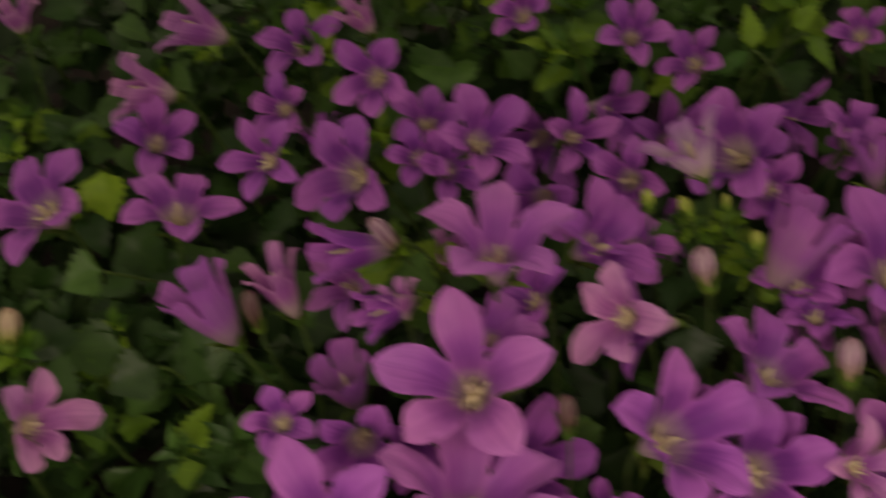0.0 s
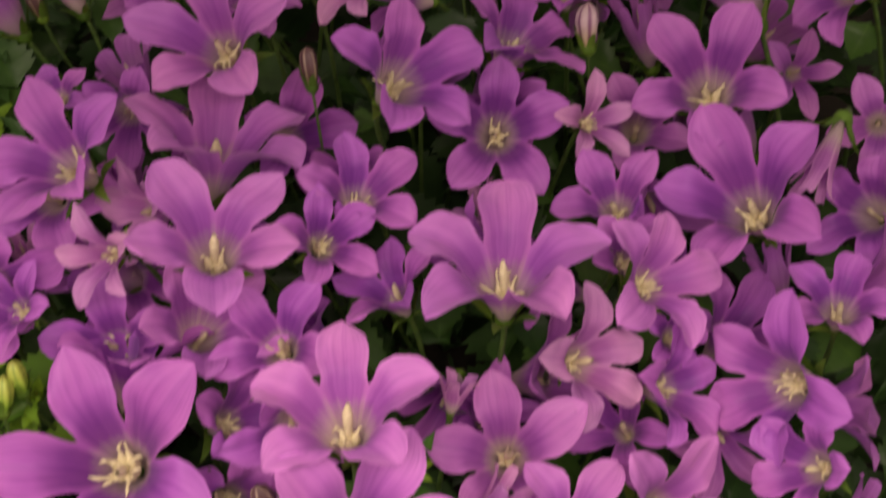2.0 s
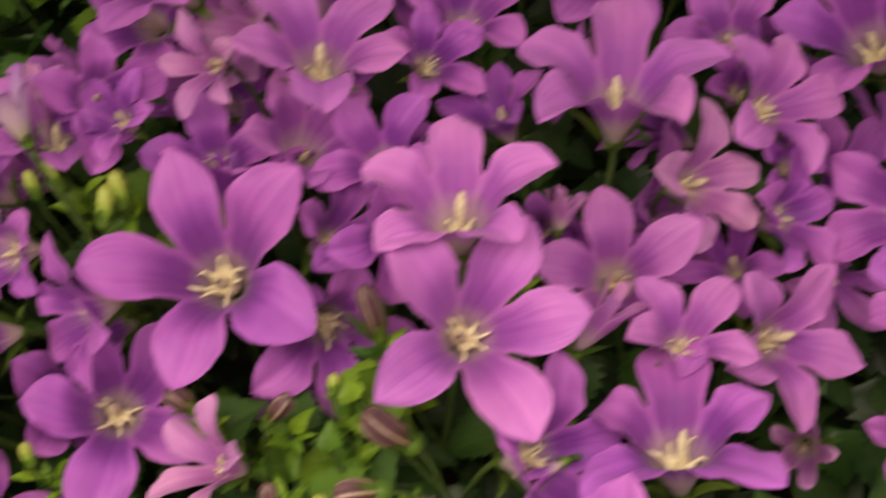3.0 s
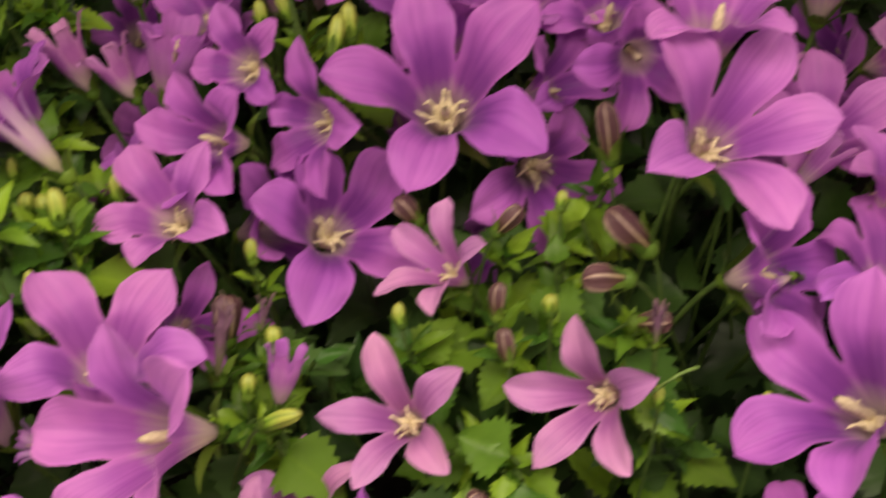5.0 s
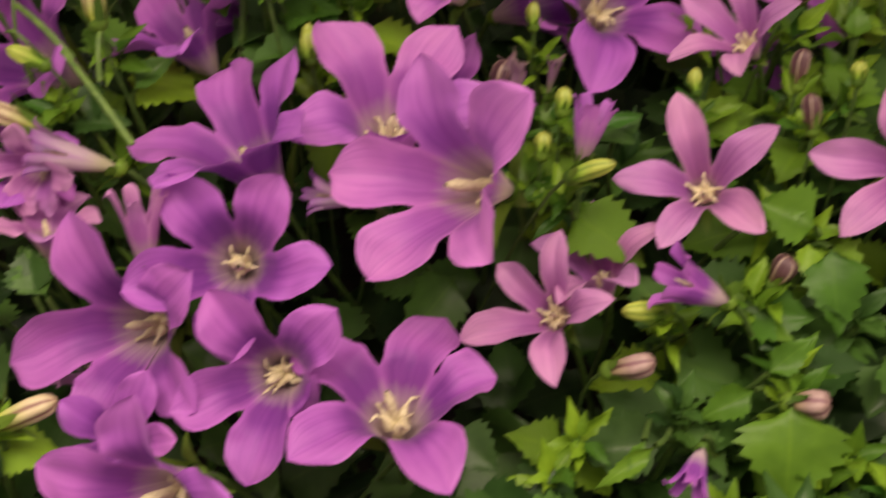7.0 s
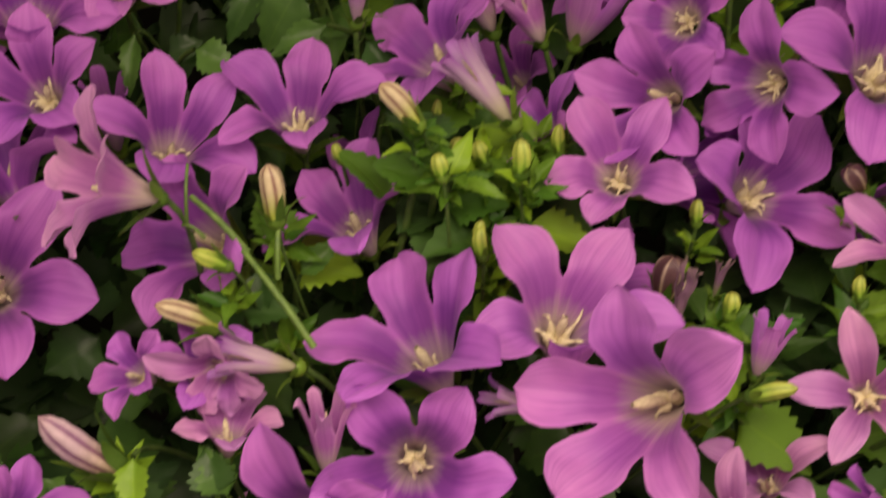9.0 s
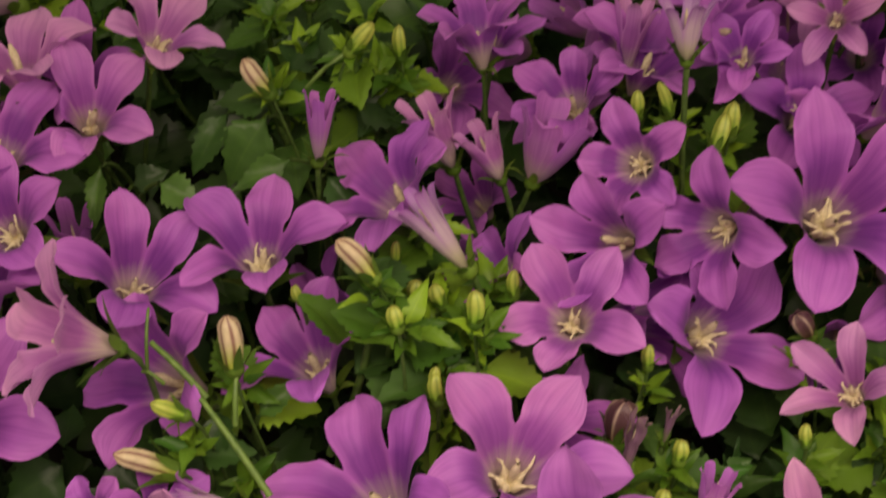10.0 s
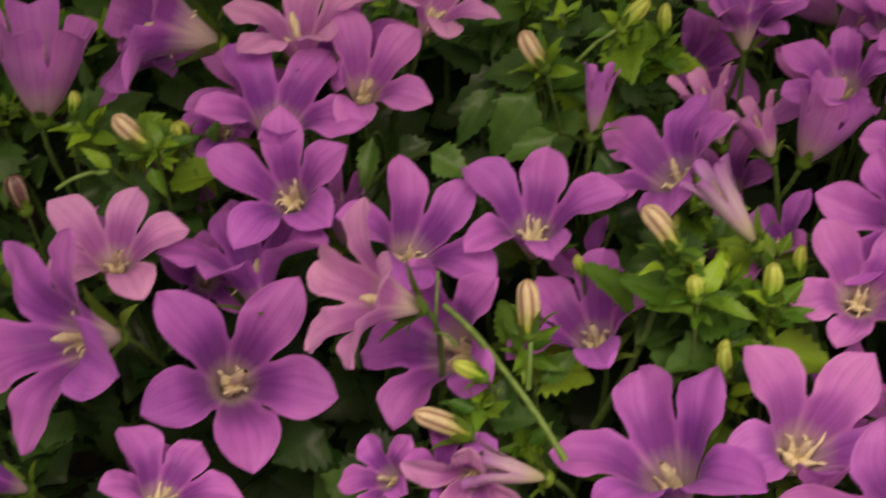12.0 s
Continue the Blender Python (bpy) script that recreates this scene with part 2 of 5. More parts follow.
def petal_points(rng, azimuth, length, rt, zt, tip, h, slim, curl, scale, bell=False):
    """One fifth of a bell with its lobe. Tube: mouth radius rt, depth zt; the lobe's tip at radius tip*length, height h."""
    s = STEPS[:, None]
    u = np.linspace(-1, 1, 9)[None]
    low = np.clip(s / 0.36, 0, 1)
    v = np.clip((s - 0.36) / 0.64, 0, 1)
    end = tip * length
    h = h * rng.uniform(0.88, 1.12)
    if bell:
        r = np.where(s < 0.36, rt * (0.22 + 0.78 * low ** 0.75), rt + (end - rt) * v)
        z = -zt * (1 - low) + h * (v + 0.85 * v * (1 - v))
    else:
        r = np.where(s < 0.36, rt * (0.16 + 0.84 * low), rt + (end - rt) * v)
        q = np.clip((r - 0.10) / (end - 0.10), 0, 1)
        z = -zt * np.clip(1 - r / 0.60, 0, 1) ** 1.9 + h * (q + 0.55 * q * (1 - q))
    z = z - curl * tip * (np.clip(v - 0.55, 0, 1) ** 2 * 2.0 - 0.405 * v)
    table = SLIM if slim else WIDE
    full = np.interp(v, *table) * tip * (0.6 + 0.4 * length) * rng.uniform(0.90, 1.07)
    if bell:
        full = full * (1.4 if rt > 0.55 else 1.15)
    root = np.clip(1 - v / 0.28, 0, 1) ** 1.5
    w = full * (1 - root) + rt * 0.595 * root
    ease = np.clip(v / 0.3, 0, 1) ** 2 * (3 - 2 * np.clip(v / 0.3, 0, 1))
    fan = u * radians(36.6)
    cup = rng.uniform(-0.25, 0.45)
    skew = rng.uniform(-0.07, 0.07)
    x = np.where(s < 0.36, r * np.cos(fan), r - (1 - np.cos(fan)) * rt * (1 - v) - 0.10 * w * u ** 2 * ease)
    y = np.where(s < 0.36, r * np.sin(fan), u * w + skew * v ** 2 * tip)
    wave = rng.uniform(0, 6.28)
    roll = rng.uniform(-0.22, 0.22)
    crease = 0.055 * tip * np.exp(-((u / 0.2) ** 2)) * np.sin(np.pi * np.clip(0.12 + 0.88 * v, 0, 1)) * low
    z = z - crease + ease * (cup * w * u ** 2 + 0.032 * tip * np.sin(7 * v + wave + 2.2 * u) * np.abs(u) + 0.012 * tip * np.sin(17 * v - wave * 2 + 3 * u) * u ** 2 + roll * u * w * v)
    z = z + 0.03 * tip * u ** 2 * low * (1 - v)
    a = radians(azimuth) * np.clip(v * 1.6, 0, 1) + radians(rng.base)
    return np.stack([x * np.cos(a) - y * np.sin(a), x * np.sin(a) + y * np.cos(a), z], -1) * scale


class Dice(random.Random):
    base = 0.0


def ribbon(path, widths, across):
    """A narrow blade along a path."""
    path, across = np.array(path, float), np.array(across, float)
    u = np.linspace(-1, 1, 3)
    fold = np.array([0.0, -0.25, 0.0])
    lift = np.cross(np.gradient(path, axis=0), across)
    lift /= np.linalg.norm(lift, axis=1)[:, None] + 1e-12
    return path[:, None] + (u[None, :, None] * across + 0 * path[:, None]) * np.array(widths)[:, None, None] + lift[:, None] * fold[None, :, None] * np.array(widths)[:, None, None]


def sepal_mesh(seed):
    """A narrow pointed sepal one unit long, bowed outwards."""
    rng = Dice(seed)
    t = np.linspace(0, 1, 6)
    p = np.stack([0.05 + rng.uniform(0.25, 0.5) * t * (0.6 + 0.6 * t), 0 * t, t * (1 - 0.3 * t * rng.uniform(0.2, 1.4))], -1)
    return grid_mesh("sepal", ribbon(p, 0.12 * np.array([1.1, 1.25, 1.1, 0.8, 0.45, 0.04]), (0, 1, 0)), SEPAL)


def calyx(thing, rng, z0, cup, reach, closed=False, spread=(16, 36)):
    """Green ovary with five narrow sepals, at the foot of a flower whose axis is +z; closed: without the sepals."""
    zs = np.array([-1.0, -0.8, -0.35, 0.0]) * cup * 1.3 + z0
    ob = part("calyx", grid_mesh("calyx", tube_points([(0, 0, z) for z in zs], np.array([0.25, 0.7, 1.0, 0.9]) * cup, 8), SEPAL, True), thing, "green calyx" if closed else "green calyx with narrow pointed sepals")
    for k in range(0 if closed else 5):
        leaflet = part("sepal", SEPALS[rng.randrange(5)], ob)
        leaflet.matrix_basis = pose(0, 0, z0 - 0.1 * cup, 0, 0, k * 72 + rng.uniform(-12, 12) + 35) @ pose(cup * 0.75, 0, 0, 0, rng.uniform(*spread), 0) @ Matrix.Scale(reach, 4)


def stalk_mesh(place, z0, thick, rng, drop=0.06):
    """A stem from the calyx that bends down into the leaves; place is the thing's pose in the world."""
    foot = place @ Vector((0, 0, z0))
    axis = (place.to_3x3() @ Vector((0, 0, -1))).normalized()
    bend = foot + axis * 0.006 + Vector((0, 0, -0.004))
    end = Vector((bend.x + rng.uniform(-0.012, 0.012) + axis.x * 0.006, bend.y + rng.uniform(-0.012, 0.012) + axis.y * 0.006, foot.z - drop))
    back = place.inverted()
    line = [back @ ((1 - t) ** 2 * foot + 2 * t * (1 - t) * bend + t * t * end) for t in [k / 7 for k in range(8)]]
    return grid_mesh("stem", tube_points([tuple(p) for p in line], [thick] * 8, 6), STEM, True)


SPOTS = []
BLOOMS = []
BUD_FEET = []
SEPALS = [sepal_mesh(k) for k in range(5)]
LABEL = {
    "violet": "open violet bellflower with five spread lobes, cream pistil",
    "rosy": "open pinkish violet bellflower with broad lobes, cream pistil",
    "pale": "pale pinkish lilac star-shaped bellflower with cream stamens",
    "withered": "withered shrivelled brownish purple flower among green leaves",
    "white": "half-open whitish lilac bellflower with narrow folded lobes",
}


def bloom(x, y, z, tilt, bearing, spin, radius, h, kind, petals, slim=False, hidden=False, joint=0.0):
    """An open bellflower: mouth centre, the lean and bearing of its axis, the turn about it, radius in millimetres, cup height; joint: how far out the lobes are grown together."""
    rng = Dice(int(abs(x) * 91000 + abs(y) * 37000))
    place = pose(x, y, z, 0, 0, bearing) @ pose(0, 0, 0, 0, tilt, 0)
    size = radius / 1000
    thing = tagged(new("bellflower"), LABEL[kind], "flower", "bellflowers in bloom")
    thing.matrix_basis = place
    curl = rng.uniform(0.0, 0.2)
    joint = joint or (0.26 if slim else 0.33 + 0.12 * (x * 7919 % 1))
    for k, (turn, length, *drop) in enumerate(petals):
        rng.base = spin + 72 * k
        pts = petal_points(rng, turn, length, joint, 0.74 if slim else 0.80, 1.0, h, slim, curl + rng.uniform(-0.05, 0.07), size)
        if drop:
            pts[..., 2] -= drop[0] * size * np.clip((STEPS[:, None] - 0.3) / 0.7, 0, 1) ** 1.3
        part("petal", grid_mesh("petal", pts, PETAL[kind], rows_at=STEPS), thing)
    s = np.linspace(0, 1, 7)
    lean = rng.uniform(-0.10, 0.10), rng.uniform(-0.10, 0.10)
    tuft = rng.random() < 0.62
    top = rng.uniform(-0.10, 0.06) if tuft else rng.uniform(0.04, 0.18)
    stout = 1.0 if tuft else 1.25
    line = np.stack([lean[0] * s ** 2, lean[1] * s ** 2, -0.58 + (0.58 + top) * s], -1) * size
    part("pistil", grid_mesh("pistil", tube_points(line, np.array([0.05, 0.030, 0.030, 0.034, 0.042, 0.046, 0.018]) * size * stout, 8), CREAM, True), thing, "cream club-shaped pistil")
    for k in range(0 if hidden else rng.choice((6, 7, 8)) if tuft else rng.choice((3, 4, 5))):
        a = spin / 57.3 + k * 2.4 + rng.uniform(-0.3, 0.3)
        reach, rise, twist = rng.uniform(0.11, 0.22) if tuft else rng.uniform(0.09, 0.15), rng.uniform(-0.24, -0.08), rng.uniform(-0.5, 0.5)
        t = np.linspace(0, 1, 8)
        rr, aa = 0.06 + reach * t ** 1.2, a + twist * t ** 2
        p = np.stack([rr * np.cos(aa), rr * np.sin(aa), -0.40 + (0.40 + rise) * t ** 0.7 - 0.12 * np.clip(t - 0.7, 0, 1) * 4 * rng.random()], -1) * size
        part("stamen", grid_mesh("stamen", tube_points(p, np.array([0.060, 0.056, 0.038, 0.020, 0.013, 0.018, 0.013, 0.005]) * size * (1.2 if slim else 1.0), 6), CREAM, True), thing, "thin curled cream stamen")
    calyx(thing, rng, -0.60 * size, 0.11 * size, 0.55 * size, hidden)
    part("stem", stalk_mesh(place, -0.72 * size, 0.00048, rng), thing)
    SPOTS.append((x, y, z, size))
    BLOOMS.append((x, y, z, size))
    return thing


def along(base, tip):
    """A pose at base whose z axis runs to tip."""
    base, tip = Vector(base), Vector(tip)
    return Matrix.Translation(base) @ (tip - base).to_track_quat("Z", "Y").to_matrix().to_4x4(), (tip - base).length


def side_bell(base, mouth, radius, kind):
    """A bellflower with a long tube, half open, from its foot to its mouth; radius of the mouth in millimetres."""
    place, length = along(base, mouth)
    rng = Dice(int(abs(base[0]) * 91000 + abs(base[1]) * 37000))
    thing = tagged(new("bellflower"), LABEL[kind] if kind in ("white", "withered") else ("half-open violet bell with a long ribbed tube" if kind == "tube" else "half-open pale lilac bell with a long tube"), "flower", "bellflowers in bloom")
    thing.matrix_basis = place
    r = radius / 1000 * (1.35 if kind == "white" else 1.0)
    zt = (0.55 if kind == "white" else 0.62) * length
    for k in range(5):
        rng.base = 72 * k + 20
        pts = petal_points(rng, rng.uniform(-6, 6), rng.uniform(0.9, 1.1), 0.66 if kind == "tube" else 0.46 if kind == "white" else 0.52, zt / r, 1.0, (length - zt) / r * rng.uniform(0.85, 1.1), kind != "tube" or radius < 6, rng.uniform(0.2, 0.7), r, True)
        pts[..., 2] += zt
        if kind == "withered":
            wrinkle = np.array([[noise.noise_vector(Vector(p) * 420 + Vector((k * 7, 0, 0))) for p in row] for row in pts])
            pts = pts + np.array(wrinkle) * 0.16 * length * np.clip(STEPS, 0.1, 1)[:, None, None]
        part("petal", grid_mesh("petal", pts, PETAL[kind], rows_at=STEPS), thing)
    s = np.linspace(0, 1, 6)
    line = np.stack([0 * s, 0 * s, length * (0.05 + 0.8 * s)], -1)
    part("pistil", grid_mesh("pistil", tube_points(line, np.array([0.05, 0.045, 0.045, 0.055, 0.06, 0.02]) * r, 7), CREAM, True), thing, "cream club-shaped pistil")
    calyx(thing, rng, 0.02 * length, 0.13 * length, 0.42 * length)
    part("stem", stalk_mesh(place, -0.15 * length, 0.00048, rng), thing)
    SPOTS.append((*base, r))
    return thing


BUD_LABEL = {
    "cream": "closed cream bud with dark ribs on a green calyx",
    "brown": "closed brownish purple bud with pleated ribs",
    "pink": "closed pinkish bud with brown ribs among leaves",
    "lilac": "closed pale lilac bud with purple stripes, yellowish base",
    "yellow": "small closed yellow-green bud among bright young leaves",
}


def bud(base, tip, radius, kind):
    """A closed pleated bud with its calyx and stem; radius in millimetres."""
    place, length = along(base, tip)
    rng = Dice(int(abs(base[0]) * 91000 + abs(base[1]) * 37000))
    thing = tagged(new("flower_bud"), BUD_LABEL[kind], "bud", "closed buds")
    thing.matrix_basis = place
    r = radius / 1000
    s = np.linspace(0, 1, 11)
    girth = np.interp(s, (0, 0.12, 0.35, 0.6, 0.82, 0.94, 1), (0.45, 0.68, 0.86, 1.0, 0.86, 0.5, 0.03)) * r
    if kind == "cream":
        girth = np.interp(s, (0, 0.12, 0.35, 0.6, 0.82, 0.94, 1), (0.55, 0.70, 0.80, 0.84, 0.76, 0.52, 0.12)) * r
    if kind == "yellow":
        girth = np.interp(s, (0, 0.12, 0.35, 0.6, 0.82, 0.94, 1), (0.50, 0.66, 0.78, 0.80, 0.62, 0.40, 0.08)) * r
    if kind in ("brown", "pink"):
        girth = np.interp(s, (0, 0.12, 0.35, 0.6, 0.82, 0.94, 1), (0.42, 0.62, 0.80, 0.90, 0.82, 0.60, 0.14)) * r
    a = np.linspace(0, math.tau, 20, endpoint=False)
    pleat = 1 + (0.20 if kind == "brown" else 0.13) * np.cos(5 * a[None] + 0.9 * s[:, None])
    ring = girth[:, None] * pleat
    bow = 0.05 * length * np.sin(np.pi * s) * rng.uniform(-1, 1)
    pts = np.stack([ring * np.cos(a) + bow[:, None], ring * np.sin(a), np.repeat((s * length)[:, None], 20, 1)], -1)
    part("bud_body", grid_mesh("bud_body", pts, BUD[kind], True), thing, BUD_LABEL[kind].split(" on ")[0].split(" among ")[0])
    calyx(thing, rng, 0.06 * length, 0.80 * r, max(0.62 * length, 1.7 * r), spread=(-6, 18))
    part("stem", stalk_mesh(place, -0.6 * r, 0.00028, rng), thing)
    SPOTS.append((*base, r * 0.5))
    if kind in ("yellow", "cream") or rng.random() < 0.6:
        BUD_FEET.append(base)
    return thing


# ---- leaves ----
def leaf_points(rng, toothed=True, round_=1.0):
    """A blade one unit long from its stalk: toothed edge, folded along the midrib, drooping."""
    rows = 15
    s = np.linspace(0, 1, rows)[:, None]
    u = np.linspace(-1, 1, 7)[None]
    w = np.interp(s, (0, 0.06, 0.2, 0.38, 0.6, 0.82, 0.93, 1), (0.03, 0.20, 0.38, 0.41, 0.31, 0.15, 0.06, 0.004)) * round_
    odd = np.arange(rows)[:, None] % 2
    if toothed:
        w = w * (1 + 0.24 * odd * np.clip(s * 6, 0, 1) * np.abs(u) ** 2)
    droop, fold, wave = rng.uniform(0.05, 0.45), rng.uniform(0.1, 0.55), rng.uniform(0, 6)
    x = s + (0.06 * odd * np.abs(u) ** 3 + 0.05 * np.abs(u)) * toothed * (1 - s)
    quilt = 0.022 * np.sin(s * 25 - 5 * np.abs(u)) * np.abs(u) * (1.3 - np.abs(u))
    z = -droop * s ** 2 + fold * np.abs(u) * w + 0.06 * np.sin(6 * s + wave + 2 * u) * np.abs(u) + quilt
    return np.stack([x + 0 * u, u * w + 0.05 * rng.uniform(-1, 1) * s ** 2, z + 0 * u], -1)


def canopy(x, y):
    """Height of the flowers round a place, and how far the nearest is beyond its own radius."""
    d = np.hypot(FIELD[:, 0] - x, FIELD[:, 1] - y)
    w = 1 / (d ** 2 + 1e-4)
    return float((w * FIELD[:, 2]).sum() / w.sum()), float((d - 0.8 * FIELD[:, 3]).min())


def lying(base, tip):
    """A pose at base with x towards tip and z as upright as that allows."""
    base, tip = Vector(base), Vector(tip)
    x = (tip - base).normalized()
    y = Vector((0.0, -0.35, 1.0)).cross(x).normalized()
    z = x.cross(y)
    m = Matrix((x, y, z)).transposed().to_4x4()
    return Matrix.Translation(base) @ m, (tip - base).length


LEAF_LABEL = {
    "young": "bright young green leaf with a toothed edge",
    "mid": "green toothed leaf between the violet flowers",
    "dark": "dark green toothed leaf deep in the foliage",
}


def leaf(base, tip, wide, kind):
    """A single leaf from its stalk end to its tip; wide: its breadth against its length."""
    place, length = lying(base, tip)
    rng = Dice(int(abs(base[0]) * 91000 + abs(base[1]) * 37000))
    thing = tagged(new("leaf"), LEAF_LABEL[kind], "leaf", "single leaves")
    thing.matrix_basis = place
    pts = leaf_points(rng, True, min(wide, 1.25) / 0.88) * length
    part("blade", grid_mesh("blade", pts, YOUNG if kind == "young" else LEAF if kind == "dark" else MIDLEAF), thing)
    part("leaf_stalk", stalk_mesh(place @ pose(0, 0, 0, 0, 70, 0), 0.0, 0.0004, rng, 0.03), thing)
    thing.children[-1].matrix_basis = pose(0, 0, 0, 0, 70, 0)
    return thing


def shoot_stem(base, tip, radius):
    """A bare upper length of a green flowering stem; radius in millimetres."""
    s = np.linspace(0, 1, 8)[:, None]
    a, b = np.array(base), np.array(tip)
    line = a + (b - a) * s + np.array([0, 0, 0.0012]) * np.sin(np.pi * s)
    ob = new("trailing_shoot", grid_mesh("trailing_shoot", tube_points(line, np.linspace(0.58, 0.76, 8) * radius / 1000, 8), FRESH_STEM, True))
    return tagged(ob, "smooth bare green trailing shoot leaning over leaves", "shoot", "trailing shoots")


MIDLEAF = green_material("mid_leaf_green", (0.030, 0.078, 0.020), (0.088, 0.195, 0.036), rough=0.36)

# ---- the ground ----
gx = np.linspace(-1.5, 1.5, 61)
soil = np.array([[(x, y, 0.006 * noise.noise((x * 9, y * 9, 0))) for x in gx] for y in gx])
tagged(new("ground", grid_mesh("ground", soil, SOIL)), "dark crumbly potting soil under the plants", "soil", kind="structure")

# ---- flowers ----
bloom(0.0018, 0.0246, 0.1202, 18, 64, 22, 13.4, 0.25, "rosy", ((1, 0.96), (-1, 1.01), (0, 1.00), (0, 0.99), (1, 1.03)))
bloom(0.0192, 0.0112, 0.1147, 44, -151, 66, 9.2, 0.17, "pale", ((-2, 0.84), (-5, 1.17), (15, 1.01), (-13, 0.86), (4, 1.13)))
bloom(-0.0063, 0.0043, 0.1110, 16, -117, 54, 14.8, 0.44, "rosy", ((-1, 1.01), (-3, 1.04), (4, 1.03), (4, 1.00), (-9, 0.88, 0.14)))
bloom(0.0246, -0.0092, 0.1117, 34, -18, 45, 13.7, 0.34, "violet", ((-3, 1.01), (-3, 0.95), (-1, 1.07), (5, 1.01), (2, 0.95)))
bloom(0.0391, -0.0104, 0.0942, 26, -84, 21, 13.3, 0.27, "violet", ((-0, 1.04), (3, 0.99), (-1, 0.97), (0, 1.00), (-1, 0.99)))
bloom(0.0556, -0.0125, 0.0959, 34, -58, 5, 8.2, 0.28, "pale", ((0, 1.04), (-2, 0.90), (-3, 1.11), (6, 0.98), (-1, 0.93)), slim=True)
bloom(0.0765, -0.0094, 0.0963, 14, -141, 41, 14.4, 0.41, "violet", ((0, 0.95, 0.07), (-2, 0.98), (1, 1.03), (1, 1.04), (-1, 0.96, 0.14)))
bloom(-0.0314, -0.0175, 0.1145, 18, -162, 40, 14.0, 0.32, "violet", ((-2, 0.98), (-2, 0.94), (-4, 1.08), (5, 1.07), (6, 0.86)))
bloom(0.0781, -0.0330, 0.0949, 21, 180, 57, 15.4, 0.54, "violet", ((-6, 0.97, 0.14), (-1, 1.08), (1, 1.01), (5, 1.07), (0, 0.89)))
bloom(0.0565, -0.0292, 0.0957, 7, 156, 27, 10.7, 0.28, "violet", ((-1, 1.00), (0, 0.46, 0.50), (0, 0.46, 0.50), (1, 1.00), (0, 0.98)))
bloom(0.0151, -0.0271, 0.1066, 17, 3, 25, 10.8, 0.28, "violet", ((-0, 1.03), (0, 0.97), (-1, 0.96), (0, 0.46, 0.50), (1, 1.00, 0.14)))
bloom(0.0090, -0.0350, 0.1068, 27, -30, 64, 9.4, 0.29, "violet", ((1, 0.99), (-4, 0.95), (0, 1.00), (0, 0.95), (3, 1.02)))
bloom(-0.0065, -0.0378, 0.1152, 14, 11, 41, 14.1, 0.36, "rosy", ((-6, 1.03), (5, 1.06), (-3, 0.93), (-0, 1.07), (4, 0.93)))
bloom(-0.0079, -0.0130, 0.1054, 34, 54, 42, 17.1, 0.29, "rosy", ((0, 0.97), (0, 0.97), (-5, 0.98), (3, 1.04), (-1, 0.94)))
bloom(0.0363, -0.0458, 0.1089, 17, 72, 6, 16.2, 0.25, "rosy", ((2, 0.96), (-3, 0.99, 0.14), (-0, 1.07), (4, 0.99), (-1, 1.00, 0.04)))
bloom(0.0595, -0.0476, 0.1020, 37, -18, 24, 11.9, 0.21, "rosy", ((3, 0.97), (-1, 0.91), (-6, 1.02), (1, 1.07, 0.14), (3, 1.00, 0.14)))
bloom(0.0469, -0.0587, 0.0998, 46, -30, 61, 11.1, 0.20, "pale", ((-8, 0.93), (-4, 1.11), (4, 1.06), (12, 0.97, 0.14), (0, 0.91)))
bloom(0.0121, -0.0718, 0.1233, 15, 83, 1, 13.1, 0.26, "rosy", ((3, 1.06), (2, 0.94), (-6, 0.98, 0.14), (0, 1.00), (-2, 1.02)))
bloom(0.0324, -0.0706, 0.0965, 15, -90, 36, 11.8, 0.30, "rosy", ((0, 0.86), (3, 1.22), (0, 1.10), (4, 1.02), (0, 0.92)))
bloom(-0.0255, -0.0654, 0.1031, 13, -88, 51, 18.6, 0.35, "violet", ((0, 1.02, 0.14), (3, 1.03), (-3, 0.96), (-1, 1.00), (-1, 0.99, 0.14)))
bloom(0.0752, -0.0643, 0.0940, 54, -167, 63, 13.9, 0.23, "violet", ((-5, 0.91, 0.14), (-7, 1.08, 0.14), (6, 1.14), (6, 0.94), (2, 0.89)))
bloom(-0.0077, -0.0598, 0.0985, 49, -16, 39, 11.4, 0.37, "violet", ((0, 1.00), (2, 1.10), (0, 0.89), (-3, 0.55, 0.50), (0, 0.46, 0.50)))
bloom(-0.0243, -0.0359, 0.1136, 41, -125, 70, 8.5, 0.24, "pale", ((2, 0.94), (-6, 0.98), (5, 1.11), (1, 0.89), (-2, 1.00)), slim=True)
bloom(0.0003, -0.0512, 0.1058, 12, -113, 16, 11.1, 0.19, "violet", ((0, 0.46, 0.50), (-1, 0.98), (-1, 1.03), (2, 0.98), (0, 1.00)))
bloom(0.0599, -0.0620, 0.0925, 48, -26, 54, 10.3, 0.20, "violet", ((4, 0.84), (-8, 1.05), (1, 1.04), (2, 0.97, 0.02), (0, 1.00)))
bloom(0.0120, -0.0849, 0.1142, 22, -46, 43, 15.1, 0.48, "rosy", ((4, 0.91), (-6, 0.97), (-3, 1.01), (-2, 1.09), (7, 1.07, 0.14)))
bloom(0.0408, -0.0825, 0.0991, 18, 28, 22, 10.5, 0.24, "rosy", ((-1, 1.04), (4, 1.00), (-2, 0.95), (0, 0.46, 0.50), (-1, 0.98, 0.14)))
bloom(0.0557, -0.0799, 0.0881, 39, -40, 26, 13.1, 0.24, "rosy", ((-1, 0.96), (-0, 1.02), (-0, 0.99), (0, 1.00), (1, 1.01)))
